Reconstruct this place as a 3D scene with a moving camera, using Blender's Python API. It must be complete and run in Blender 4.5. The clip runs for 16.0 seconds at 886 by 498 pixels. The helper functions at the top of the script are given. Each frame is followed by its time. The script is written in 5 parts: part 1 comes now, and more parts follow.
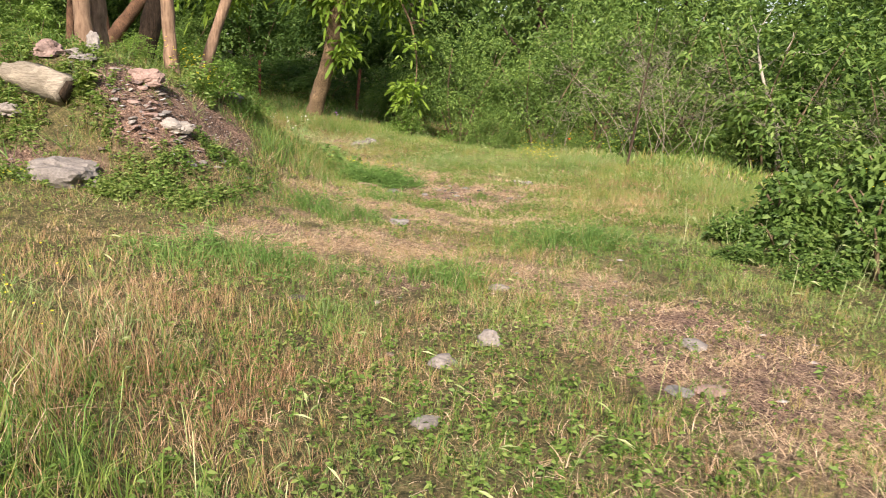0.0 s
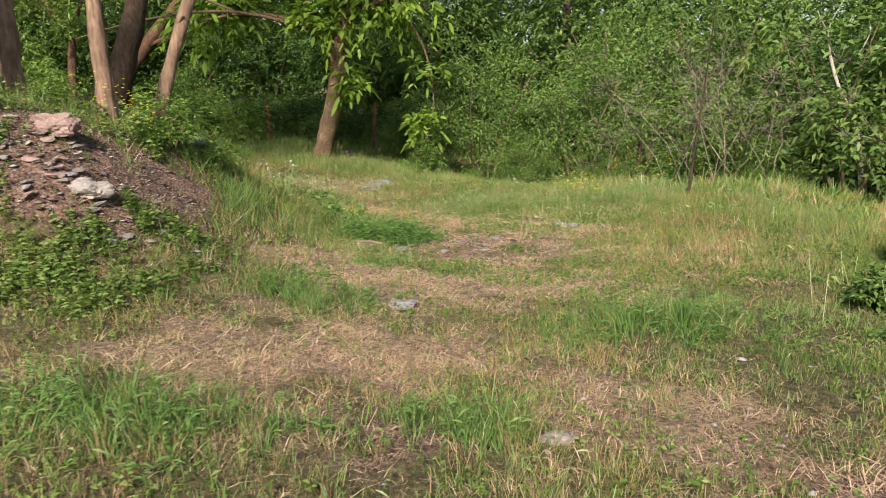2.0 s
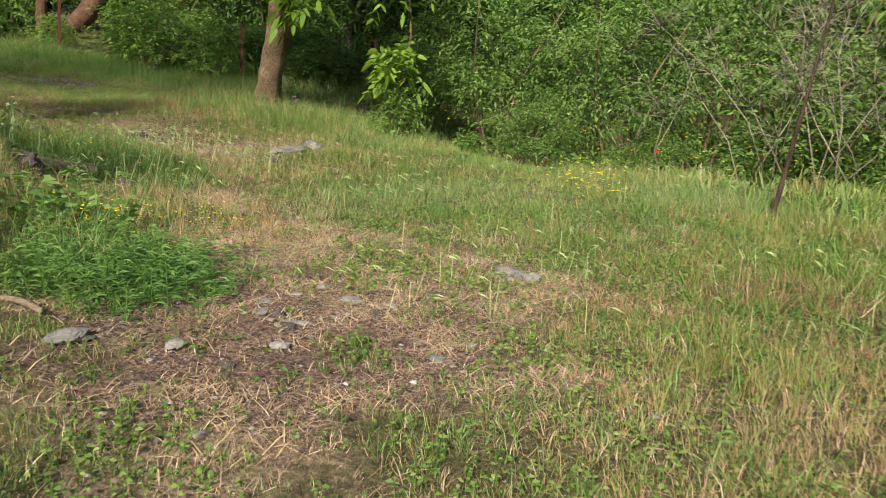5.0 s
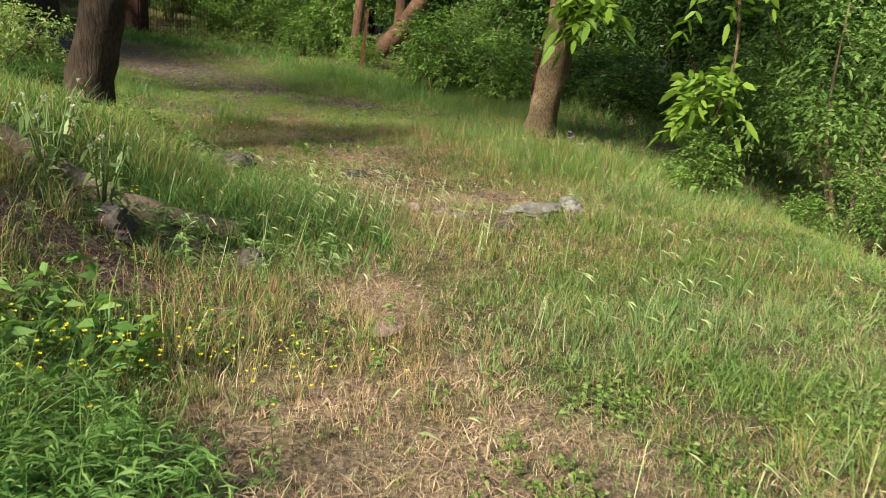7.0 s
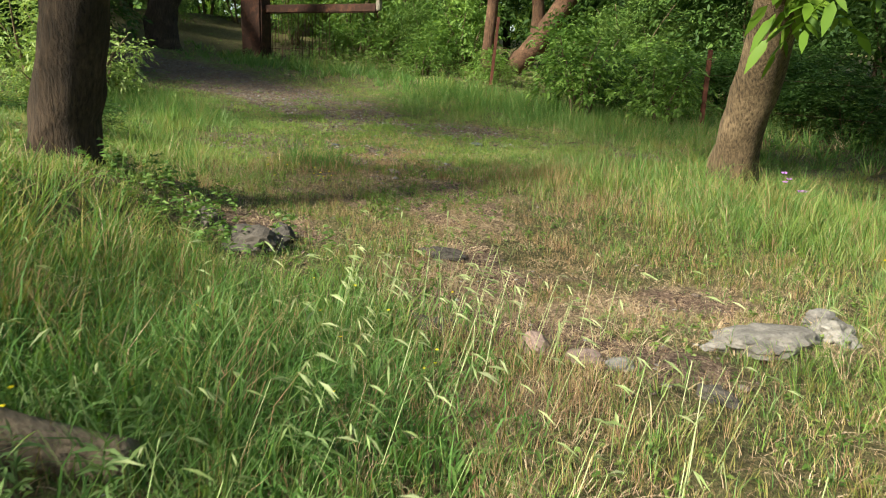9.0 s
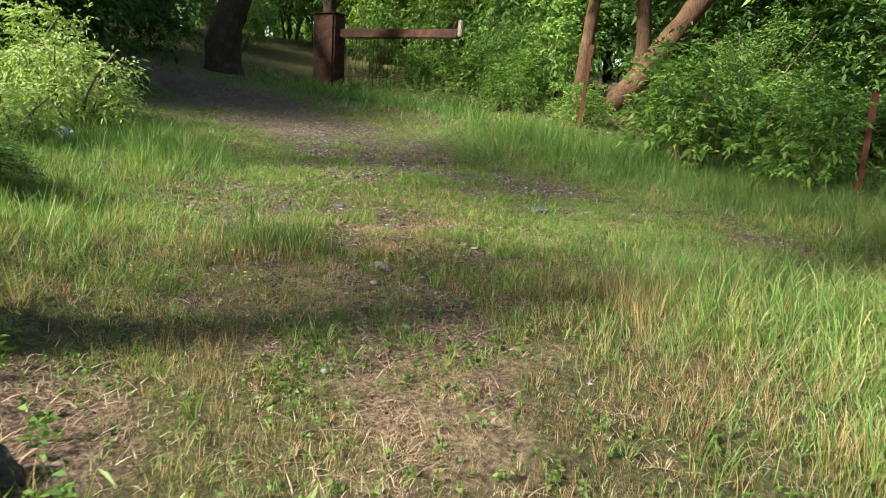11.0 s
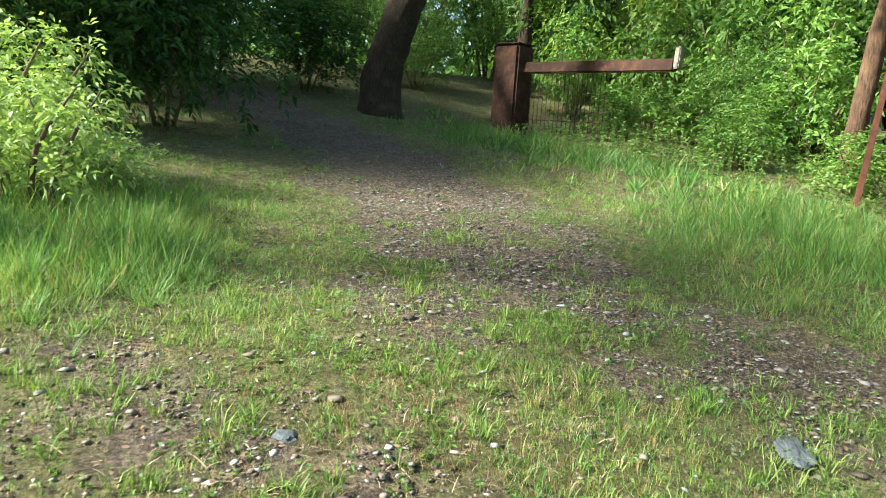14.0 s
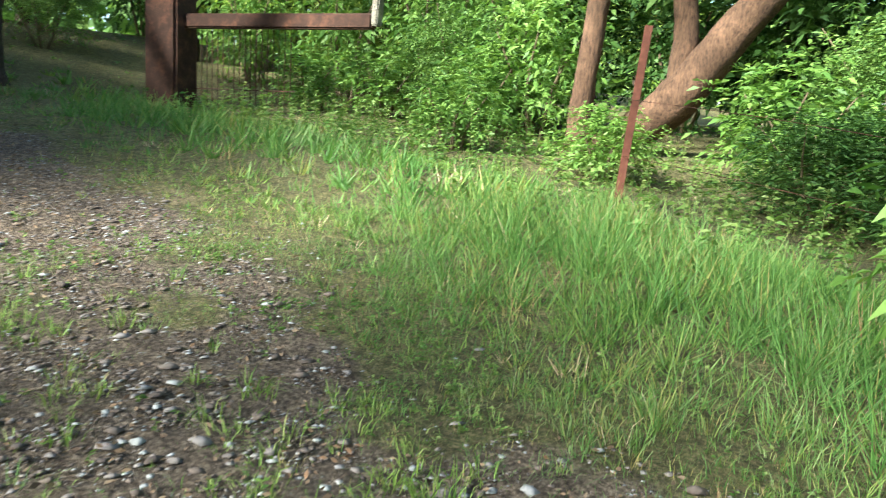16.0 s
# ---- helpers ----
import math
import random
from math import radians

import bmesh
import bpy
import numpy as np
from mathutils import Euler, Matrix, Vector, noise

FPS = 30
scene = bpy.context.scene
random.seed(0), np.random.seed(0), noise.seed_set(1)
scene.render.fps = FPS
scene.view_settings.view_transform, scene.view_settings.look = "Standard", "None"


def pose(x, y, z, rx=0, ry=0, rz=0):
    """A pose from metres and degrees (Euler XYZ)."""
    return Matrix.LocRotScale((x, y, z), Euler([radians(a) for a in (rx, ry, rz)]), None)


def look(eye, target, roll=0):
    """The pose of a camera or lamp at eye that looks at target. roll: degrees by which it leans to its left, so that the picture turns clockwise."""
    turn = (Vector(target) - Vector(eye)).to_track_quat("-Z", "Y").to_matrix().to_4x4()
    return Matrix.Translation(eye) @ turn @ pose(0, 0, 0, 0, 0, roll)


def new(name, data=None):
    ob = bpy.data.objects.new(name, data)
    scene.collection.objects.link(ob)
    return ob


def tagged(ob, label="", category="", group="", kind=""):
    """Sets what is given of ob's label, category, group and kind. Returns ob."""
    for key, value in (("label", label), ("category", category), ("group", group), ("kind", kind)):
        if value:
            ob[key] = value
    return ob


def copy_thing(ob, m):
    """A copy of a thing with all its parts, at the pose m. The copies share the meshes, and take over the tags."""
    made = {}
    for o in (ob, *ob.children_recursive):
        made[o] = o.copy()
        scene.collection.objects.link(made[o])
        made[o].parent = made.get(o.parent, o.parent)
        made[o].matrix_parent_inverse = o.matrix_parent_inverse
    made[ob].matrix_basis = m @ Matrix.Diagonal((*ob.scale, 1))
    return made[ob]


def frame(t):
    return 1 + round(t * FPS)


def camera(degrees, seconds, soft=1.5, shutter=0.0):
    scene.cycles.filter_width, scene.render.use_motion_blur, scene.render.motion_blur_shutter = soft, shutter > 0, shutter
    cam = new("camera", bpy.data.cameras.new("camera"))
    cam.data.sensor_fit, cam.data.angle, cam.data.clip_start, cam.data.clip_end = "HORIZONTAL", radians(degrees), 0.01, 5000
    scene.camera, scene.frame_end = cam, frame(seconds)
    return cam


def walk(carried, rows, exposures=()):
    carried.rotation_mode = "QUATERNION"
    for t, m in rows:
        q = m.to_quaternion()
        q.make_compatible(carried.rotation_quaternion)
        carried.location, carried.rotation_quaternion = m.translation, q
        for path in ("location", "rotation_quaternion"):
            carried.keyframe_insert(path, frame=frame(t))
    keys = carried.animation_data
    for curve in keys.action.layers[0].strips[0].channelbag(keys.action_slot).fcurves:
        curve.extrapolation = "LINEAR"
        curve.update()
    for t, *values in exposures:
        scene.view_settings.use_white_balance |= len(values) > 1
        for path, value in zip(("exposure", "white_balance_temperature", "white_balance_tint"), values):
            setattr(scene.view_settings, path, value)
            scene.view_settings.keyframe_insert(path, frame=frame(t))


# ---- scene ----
cam = camera(61.0, 16.0, soft=1.0, shutter=0.15)

PATH = [
    (0, (0.195, 1.32, 1.465), (0.103, 3.268, 1.022), 1.5),
    (0.5, (0.128, 1.771, 1.406), (-0.119, 3.705, 0.958), 0.4),
    (1, (0.11, 2.305, 1.425), (-0.221, 4.23, 0.996), -0.8),
    (1.5, (0.124, 2.938, 1.442), (-0.171, 4.874, 1.035), -2.4),
    (2, (0.188, 3.562, 1.383), (0.002, 5.52, 1.022), -2.3),
    (2.5, (0.267, 4.187, 1.361), (0.251, 6.153, 0.993), -1.1),
    (3, (0.511, 4.894, 1.384), (0.725, 6.847, 1.012), 0.2),
    (3.1, (0.55, 5.037, 1.374), (0.825, 6.977, 0.971), 0.4),
    (5.3, (1.233, 8.886, 1.156), (0.743, 10.763, 0.668), 1.8),
    (5.5, (1.228, 9.177, 1.125), (0.649, 11.036, 0.666), 1.8),
    (6, (1.053, 9.857, 1.133), (0.256, 11.635, 0.68), 2.2),
    (6.5, (0.87, 10.572, 1.202), (-0.113, 12.252, 0.742), 2.3),
    (7, (0.666, 11.213, 1.218), (-0.423, 12.827, 0.761), 3.2),
    (7.5, (0.3, 11.854, 1.207), (-0.916, 13.372, 0.741), 2.8),
    (8, (-0.09, 12.469, 1.199), (-1.387, 13.924, 0.749), 3.7),
    (8.5, (-0.581, 12.961, 1.199), (-2.0, 14.293, 0.736), 2.6),
    (9, (-1.017, 13.615, 1.227), (-2.399, 14.996, 0.8), 1.2),
    (9.5, (-1.463, 14.162, 1.292), (-2.862, 15.534, 0.891), 1.5),
    (10, (-1.927, 14.721, 1.339), (-3.367, 16.057, 0.964), 1.6),
    (10.1, (-2.006, 14.834, 1.33), (-3.456, 16.158, 0.95), 1.5),
    (10.2, (-2.082, 14.954, 1.32), (-3.539, 16.271, 0.941), 2.0),
    (12.3, (-3.877, 17.715, 1.451), (-5.621, 18.636, 1.123), 0.7),
    (12.5, (-4.085, 17.929, 1.434), (-5.849, 18.811, 1.103), 0.6),
    (13, (-4.671, 18.331, 1.514), (-6.468, 19.144, 1.181), 0.3),
    (13.5, (-5.373, 18.719, 1.601), (-7.206, 19.455, 1.29), 1.1),
    (14, (-6.033, 19.064, 1.658), (-7.887, 19.755, 1.368), 3.8),
    (14.5, (-6.73, 19.435, 1.685), (-8.556, 20.207, 1.424), 4.4),
    (15, (-7.449, 19.907, 1.709), (-9.21, 20.822, 1.462), 4.9),
    (15.5, (-8.137, 20.297, 1.699), (-9.79, 21.367, 1.349), 3.9),
    (16, (-8.681, 20.749, 1.71), (-10.119, 22.103, 1.398), 3.2),
]
walk(cam, [(t, look(eye, target, roll)) for t, eye, target, roll in PATH],
     [(0.0, 1.1, 6700, 20), (1.5, 0.83, 6500, 20), (3.0, 0.72, 6350, 14), (5.5, 0.8, 6450, 10), (7.5, 1.02, 6500, 6), (9.0, 1.17, 6450, 3), (10.5, 1.36, 6300, 2), (12.5, 1.86, 6250, 5), (14.0, 2.08, 5850, -3), (16.0, 2.26, 5650, -1)])

# ---- light ----
SUN_FROM = Vector((-0.06, -0.82, 0.57)).normalized()
world = bpy.data.worlds.new("world")
scene.world = world
world.use_nodes = True
wt = world.node_tree
sky = wt.nodes.new("ShaderNodeTexSky")
sky.sky_type = "NISHITA"
sky.sun_disc = False
sky.sun_elevation = math.asin(SUN_FROM.z)
sky.sun_rotation = math.atan2(SUN_FROM.x, SUN_FROM.y)
sky.air_density, sky.dust_density = 1.2, 2.0
wt.links.new(sky.outputs[0], wt.nodes["Background"].inputs[0])
wt.nodes["Background"].inputs[1].default_value = 0.083
sun = new("sun", bpy.data.lights.new("sun", "SUN"))
sun.data.energy, sun.data.angle, sun.data.color = 5.0, radians(7), (1.0, 0.93, 0.80)
sun.matrix_world = look(SUN_FROM * 60, (0, 0, 0))

# ---- materials ----


def material(name, rough=0.8):
    m = bpy.data.materials.new(name)
    m.use_nodes = True
    b = m.node_tree.nodes["Principled BSDF"]
    b.inputs["Roughness"].default_value = rough
    b.inputs["Specular IOR Level"].default_value = 0.25
    return m, m.node_tree.nodes, m.node_tree.links, b


def ramp(nt, stops):
    r = nt.new("ShaderNodeValToRGB")
    els = r.color_ramp.elements
    while len(els) < len(stops):
        els.new(0.5)
    for e, (p, c) in zip(els, stops):
        e.position, e.color = p, (*c, 1)
    return r


def tex_noise(nt, ln, scale, detail=4, rough=0.6):
    co, t = nt.new("ShaderNodeNewGeometry"), nt.new("ShaderNodeTexNoise")
    t.inputs["Scale"].default_value, t.inputs["Detail"].default_value, t.inputs["Roughness"].default_value = scale, detail, rough
    ln.new(co.outputs["Position"], t.inputs["Vector"])
    return t


def mix(nt, ln, fac, a, b, kind="MIX"):
    n = nt.new("ShaderNodeMix")
    n.data_type, n.blend_type = "RGBA", kind
    for value, port in ((fac, n.inputs[0]), (a, n.inputs[6]), (b, n.inputs[7])):
        if isinstance(value, (int, float)):
            port.default_value = value
        elif isinstance(value, tuple):
            port.default_value = (*value, 1)
        else:
            ln.new(value, port)
    return n.outputs[2]


def bump(nt, ln, height, strength, dist=0.02):
    n = nt.new("ShaderNodeBump")
    n.inputs["Strength"].default_value, n.inputs["Distance"].default_value = strength, dist
    ln.new(height, n.inputs["Height"])
    return n.outputs[0]


def leafy(name, colours, through_it=0.35, rough=0.55, patch=0.5):
    """Leaves and blades: colour by piece and by drifts over the ground, some light passing through."""
    m, nt, ln, b = material(name, rough)
    geo = nt.new("ShaderNodeNewGeometry")
    drift = tex_noise(nt, ln, patch, 3)
    add = nt.new("ShaderNodeMath")
    add.operation = "MULTIPLY_ADD"
    add.inputs[1].default_value = 0.85
    ln.new(geo.outputs["Random Per Island"], add.inputs[0])
    sub = nt.new("ShaderNodeMath")
    sub.operation = "MULTIPLY_ADD"
    sub.inputs[1].default_value, sub.inputs[2].default_value = 1.5, -0.68
    ln.new(drift.outputs[0], sub.inputs[0])
    ln.new(sub.outputs[0], add.inputs[2])
    n = len(colours) - 1
    r = ramp(nt, [(0.05 + 0.9 * i / n, c) for i, c in enumerate(colours)])
    ln.new(add.outputs[0], r.inputs[0])
    ln.new(r.outputs[0], b.inputs["Base Color"])
    tr = nt.new("ShaderNodeBsdfTranslucent")
    ln.new(mix(nt, ln, 1.0, r.outputs[0], (1.0, 1.0, 0.55), "MULTIPLY"), tr.inputs[0])
    ms = nt.new("ShaderNodeMixShader")
    ms.inputs[0].default_value = through_it
    ln.new(b.outputs[0], ms.inputs[1])
    ln.new(tr.outputs[0], ms.inputs[2])
    ln.new(ms.outputs[0], nt["Material Output"].inputs[0])
    return m


GRASS = leafy("grass_green", [(0.10, 0.17, 0.03), (0.16, 0.25, 0.045), (0.24, 0.33, 0.075), (0.34, 0.38, 0.12)])
LUSH = leafy("grass_lush", [(0.08, 0.17, 0.035), (0.13, 0.25, 0.06), (0.23, 0.35, 0.10)], 0.42)
RUSSET = leafy("grass_russet", [(0.19, 0.10, 0.056), (0.33, 0.195, 0.105), (0.46, 0.31, 0.175), (0.40, 0.33, 0.14)], 0.25, 0.7)
BLUE = leafy("grass_bluish", [(0.14, 0.22, 0.07), (0.20, 0.29, 0.10), (0.30, 0.37, 0.15)])
OLIVE = leafy("grass_olive", [(0.19, 0.20, 0.045), (0.27, 0.26, 0.07), (0.36, 0.30, 0.10), (0.43, 0.33, 0.14)])
STRAW = leafy("grass_dry", [(0.33, 0.21, 0.125), (0.51, 0.36, 0.225), (0.66, 0.52, 0.35), (0.42, 0.26, 0.16)], 0.2, 0.7)
EARS = leafy("barley_ears", [(0.26, 0.34, 0.12), (0.37, 0.43, 0.19), (0.48, 0.50, 0.27)], 0.3)
LITTER = leafy("leaf_litter", [(0.09, 0.055, 0.035), (0.16, 0.10, 0.06), (0.26, 0.18, 0.11), (0.20, 0.11, 0.06)], 0.1, 0.8)
WEED = leafy("weed_leaf", [(0.07, 0.14, 0.025), (0.12, 0.20, 0.04), (0.18, 0.26, 0.06), (0.24, 0.29, 0.09)], 0.35)
LEAF_A = leafy("leaf_broad", [(0.09, 0.17, 0.02), (0.16, 0.27, 0.03), (0.26, 0.38, 0.06)], 0.4, 0.5)
LEAF_B = leafy("leaf_small", [(0.07, 0.135, 0.03), (0.12, 0.21, 0.045), (0.21, 0.31, 0.075)], 0.35, 0.55, 1.6)
LEAF_C = leafy("leaf_elder", [(0.085, 0.17, 0.03), (0.15, 0.26, 0.05), (0.25, 0.37, 0.085)], 0.4, 0.5)
# shade under the trees put into the leaf colour
LEAF_D = leafy("leaf_shade_tint", [(0.03, 0.07, 0.014), (0.05, 0.105, 0.022), (0.09, 0.16, 0.035)], 0.35, 0.6)
LEAF_P = leafy("leaf_pale", [(0.18, 0.28, 0.07), (0.28, 0.38, 0.11), (0.40, 0.47, 0.19)], 0.42, 0.5)
LEAF_E = leafy("leaf_wood", [(0.04, 0.085, 0.018), (0.08, 0.15, 0.03), (0.15, 0.23, 0.055)], 0.35, 0.55)
# sunlight put into the leaf colour, for growth beyond the gate
LEAF_Y = leafy("leaf_sun_tint", [(0.20, 0.30, 0.05), (0.30, 0.40, 0.08), (0.40, 0.46, 0.14)], 0.5, 0.5)
YELLOW = leafy("petal_yellow", [(0.75, 0.60, 0.02), (0.85, 0.75, 0.05)], 0.3)
POPPY = leafy("petal_red", [(0.65, 0.02, 0.01), (0.75, 0.05, 0.02)], 0.3)
PURPLE = leafy("petal_purple", [(0.35, 0.15, 0.45), (0.5, 0.25, 0.6)], 0.3)
WHITE = leafy("thistle_down", [(0.55, 0.56, 0.48), (0.75, 0.75, 0.68)], 0.3)


def bark(name, dark, light, scale=9.0, deep=0.03, lying=False):
    m, nt, ln, b = material(name, 0.9)
    co, mp = nt.new("ShaderNodeNewGeometry"), nt.new("ShaderNodeMapping")
    mp.inputs["Scale"].default_value = (scale * 0.35, scale * 2.6, scale * 2.6) if lying else (scale * 2.2, scale * 2.2, scale * 0.38)
    ln.new(co.outputs["Position"], mp.inputs["Vector"])
    v = nt.new("ShaderNodeTexNoise")
    v.inputs["Scale"].default_value, v.inputs["Detail"].default_value, v.inputs["Roughness"].default_value = 2.2, 9, 0.68
    ln.new(mp.outputs[0], v.inputs["Vector"])
    r = ramp(nt, [(0.32, dark), (0.6, light), (0.75, tuple(1.25 * c for c in light))])
    ln.new(v.outputs[0], r.inputs[0])
    spots = tex_noise(nt, ln, 3.0, 4)
    sr = ramp(nt, [(0.45, (0.65, 0.62, 0.55)), (0.7, (1.15, 1.1, 1.0))])
    ln.new(spots.outputs[0], sr.inputs[0])
    ln.new(mix(nt, ln, 1.0, r.outputs[0], sr.outputs[0], "MULTIPLY"), b.inputs["Base Color"])
    ln.new(bump(nt, ln, v.outputs[0], 1.0, deep * 1.6), b.inputs["Normal"])
    return m


BARK = bark("bark_grey_brown", (0.05, 0.035, 0.025), (0.33, 0.24, 0.155), 13.0)
BARK_BROWN = bark("bark_red_brown", (0.045, 0.027, 0.02), (0.20, 0.115, 0.075))
BARK_DARK = bark("bark_dark", (0.025, 0.019, 0.015), (0.10, 0.07, 0.05))
BARK_PALE = bark("bark_tan", (0.14, 0.09, 0.065), (0.34, 0.24, 0.175), 6.0, 0.014)
TWIG = bark("twig_grey", (0.20, 0.175, 0.145), (0.40, 0.36, 0.31), 20.0, 0.003)
TWIG_PALE = bark("twig_pale", (0.35, 0.33, 0.30), (0.58, 0.56, 0.52), 14.0, 0.004)
TWIG_BROWN = bark("twig_brown", (0.10, 0.075, 0.05), (0.22, 0.17, 0.11), 20.0, 0.003)


def stone(name, dark, light, tint=(1, 1, 1)):
    m, nt, ln, b = material(name, 0.85)
    a, c = tex_noise(nt, ln, 6, 6, 0.65), tex_noise(nt, ln, 55, 4, 0.6)
    r = ramp(nt, [(0.3, dark), (0.7, light)])
    ln.new(a.outputs[0], r.inputs[0])
    r2 = ramp(nt, [(0.3, (0.7, 0.7, 0.7)), (0.7, (1.2, 1.2, 1.2))])
    ln.new(c.outputs[0], r2.inputs[0])
    info = nt.new("ShaderNodeObjectInfo")
    r3 = ramp(nt, [(0.0, (0.8, 0.8, 0.82)), (1.0, (1.15, 1.1, 1.05))])
    ln.new(info.outputs["Random"], r3.inputs[0])
    c1 = mix(nt, ln, 1.0, r.outputs[0], r2.outputs[0], "MULTIPLY")
    ln.new(mix(nt, ln, 1.0, c1, r3.outputs[0], "MULTIPLY"), b.inputs["Base Color"])
    ln.new(bump(nt, ln, c.outputs[0], 0.5, 0.01), b.inputs["Normal"])
    return m


STONE_GREY = stone("stone_grey", (0.12, 0.11, 0.10), (0.27, 0.25, 0.225))
STONE_PINK = stone("stone_pink", (0.18, 0.125, 0.105), (0.34, 0.25, 0.215))
STONE_WHITE = stone("stone_pale", (0.16, 0.15, 0.135), (0.32, 0.30, 0.27))
STONE_BLUE = stone("stone_bluish", (0.06, 0.066, 0.074), (0.13, 0.14, 0.152))
STONE_DARK = stone("stone_dark", (0.04, 0.034, 0.029), (0.115, 0.10, 0.085))


def gravel_material():
    m, nt, ln, b = material("gravel_stone", 0.8)
    geo = nt.new("ShaderNodeNewGeometry")
    r = ramp(nt, [(0.0, (0.07, 0.052, 0.043)), (0.45, (0.15, 0.112, 0.09)), (0.75, (0.235, 0.20, 0.185)), (0.94, (0.31, 0.30, 0.295)), (1.0, (0.40, 0.38, 0.35))])
    ln.new(geo.outputs["Random Per Island"], r.inputs[0])
    ln.new(r.outputs[0], b.inputs["Base Color"])
    return m


GRAVEL = gravel_material()


def rusty(name, base, hot):
    m, nt, ln, b = material(name, 0.75)
    a, c = tex_noise(nt, ln, 5, 6, 0.7), tex_noise(nt, ln, 60, 3)
    r = ramp(nt, [(0.25, tuple(0.45 * v for v in base)), (0.5, base), (0.72, hot)])
    ln.new(a.outputs[0], r.inputs[0])
    ln.new(r.outputs[0], b.inputs["Base Color"])
    b.inputs["Metallic"].default_value = 0.25
    ln.new(bump(nt, ln, c.outputs[0], 0.4, 0.006), b.inputs["Normal"])
    return m


RUST = rusty("rusty_steel", (0.055, 0.026, 0.017), (0.15, 0.062, 0.034))
RUST_RED = rusty("red_rusted_steel", (0.14, 0.05, 0.032), (0.24, 0.10, 0.06))
WOOD_PALE = bark("weathered_wood", (0.17, 0.15, 0.125), (0.42, 0.385, 0.33), 12.0, 0.015, True)
WOOD_OLD = bark("old_timber", (0.13, 0.10, 0.075), (0.33, 0.26, 0.195), 12.0, 0.01, True)


def ground_material():
    m, nt, ln, b = material("ground", 0.95)
    fine, mid, big = tex_noise(nt, ln, 45, 6, 0.7), tex_noise(nt, ln, 7, 5), tex_noise(nt, ln, 0.9, 4)
    soil = ramp(nt, [(0.38, (0.085, 0.052, 0.04)), (0.5, (0.215, 0.14, 0.108)), (0.62, (0.42, 0.30, 0.235))])
    ln.new(fine.outputs[0], soil.inputs[0])
    turf = ramp(nt, [(0.36, (0.05, 0.058, 0.022)), (0.5, (0.14, 0.13, 0.052)), (0.62, (0.28, 0.22, 0.115))])
    grit = tex_noise(nt, ln, 48, 7, 0.8)
    ln.new(grit.outputs[0], turf.inputs[0])
    dry = ramp(nt, [(0.36, (0.13, 0.09, 0.06)), (0.5, (0.31, 0.225, 0.15)), (0.64, (0.52, 0.40, 0.27))])
    ln.new(fine.outputs[0], dry.inputs[0])
    grav = ramp(nt, [(0.36, (0.055, 0.040, 0.030)), (0.5, (0.155, 0.113, 0.083)), (0.64, (0.32, 0.25, 0.19))])
    ln.new(fine.outputs[0], grav.inputs[0])

    def mask(name):
        a = nt.new("ShaderNodeAttribute")
        a.attribute_name = name
        r = ramp(nt, [(0.35, (0, 0, 0)), (0.65, (1, 1, 1))])
        n = nt.new("ShaderNodeMath")
        n.operation = "MULTIPLY_ADD"
        n.inputs[1].default_value, n.inputs[2].default_value = 0.5, -0.25
        ln.new(mid.outputs[0], n.inputs[0])
        s = nt.new("ShaderNodeMath")
        ln.new(n.outputs[0], s.inputs[0])
        ln.new(a.outputs["Fac"], s.inputs[1])
        ln.new(s.outputs[0], r.inputs[0])
        return r.outputs[0]

    c = mix(nt, ln, mask("dry"), turf.outputs[0], dry.outputs[0])
    c = mix(nt, ln, mask("bare"), c, soil.outputs[0])
    c = mix(nt, ln, mask("stony"), c, grav.outputs[0])
    tone = ramp(nt, [(0.3, (0.8, 0.8, 0.8)), (0.7, (1.15, 1.12, 1.08))])
    ln.new(big.outputs[0], tone.inputs[0])
    speck = ramp(nt, [(0.38, (0.62, 0.6, 0.58)), (0.62, (1.3, 1.28, 1.22))])
    ln.new(tex_noise(nt, ln, 13, 5, 0.7).outputs[0], speck.inputs[0])
    c = mix(nt, ln, 1.0, c, speck.outputs[0], "MULTIPLY")
    ln.new(mix(nt, ln, 1.0, c, tone.outputs[0], "MULTIPLY"), b.inputs["Base Color"])
    ln.new(bump(nt, ln, grit.outputs[0], 1.0, 0.05), b.inputs["Normal"])
    return m


GROUND = ground_material()

# ---- the lie of the land ----

def sig(v):
    return 1 / (1 + np.exp(-np.clip(v, -40, 40)))


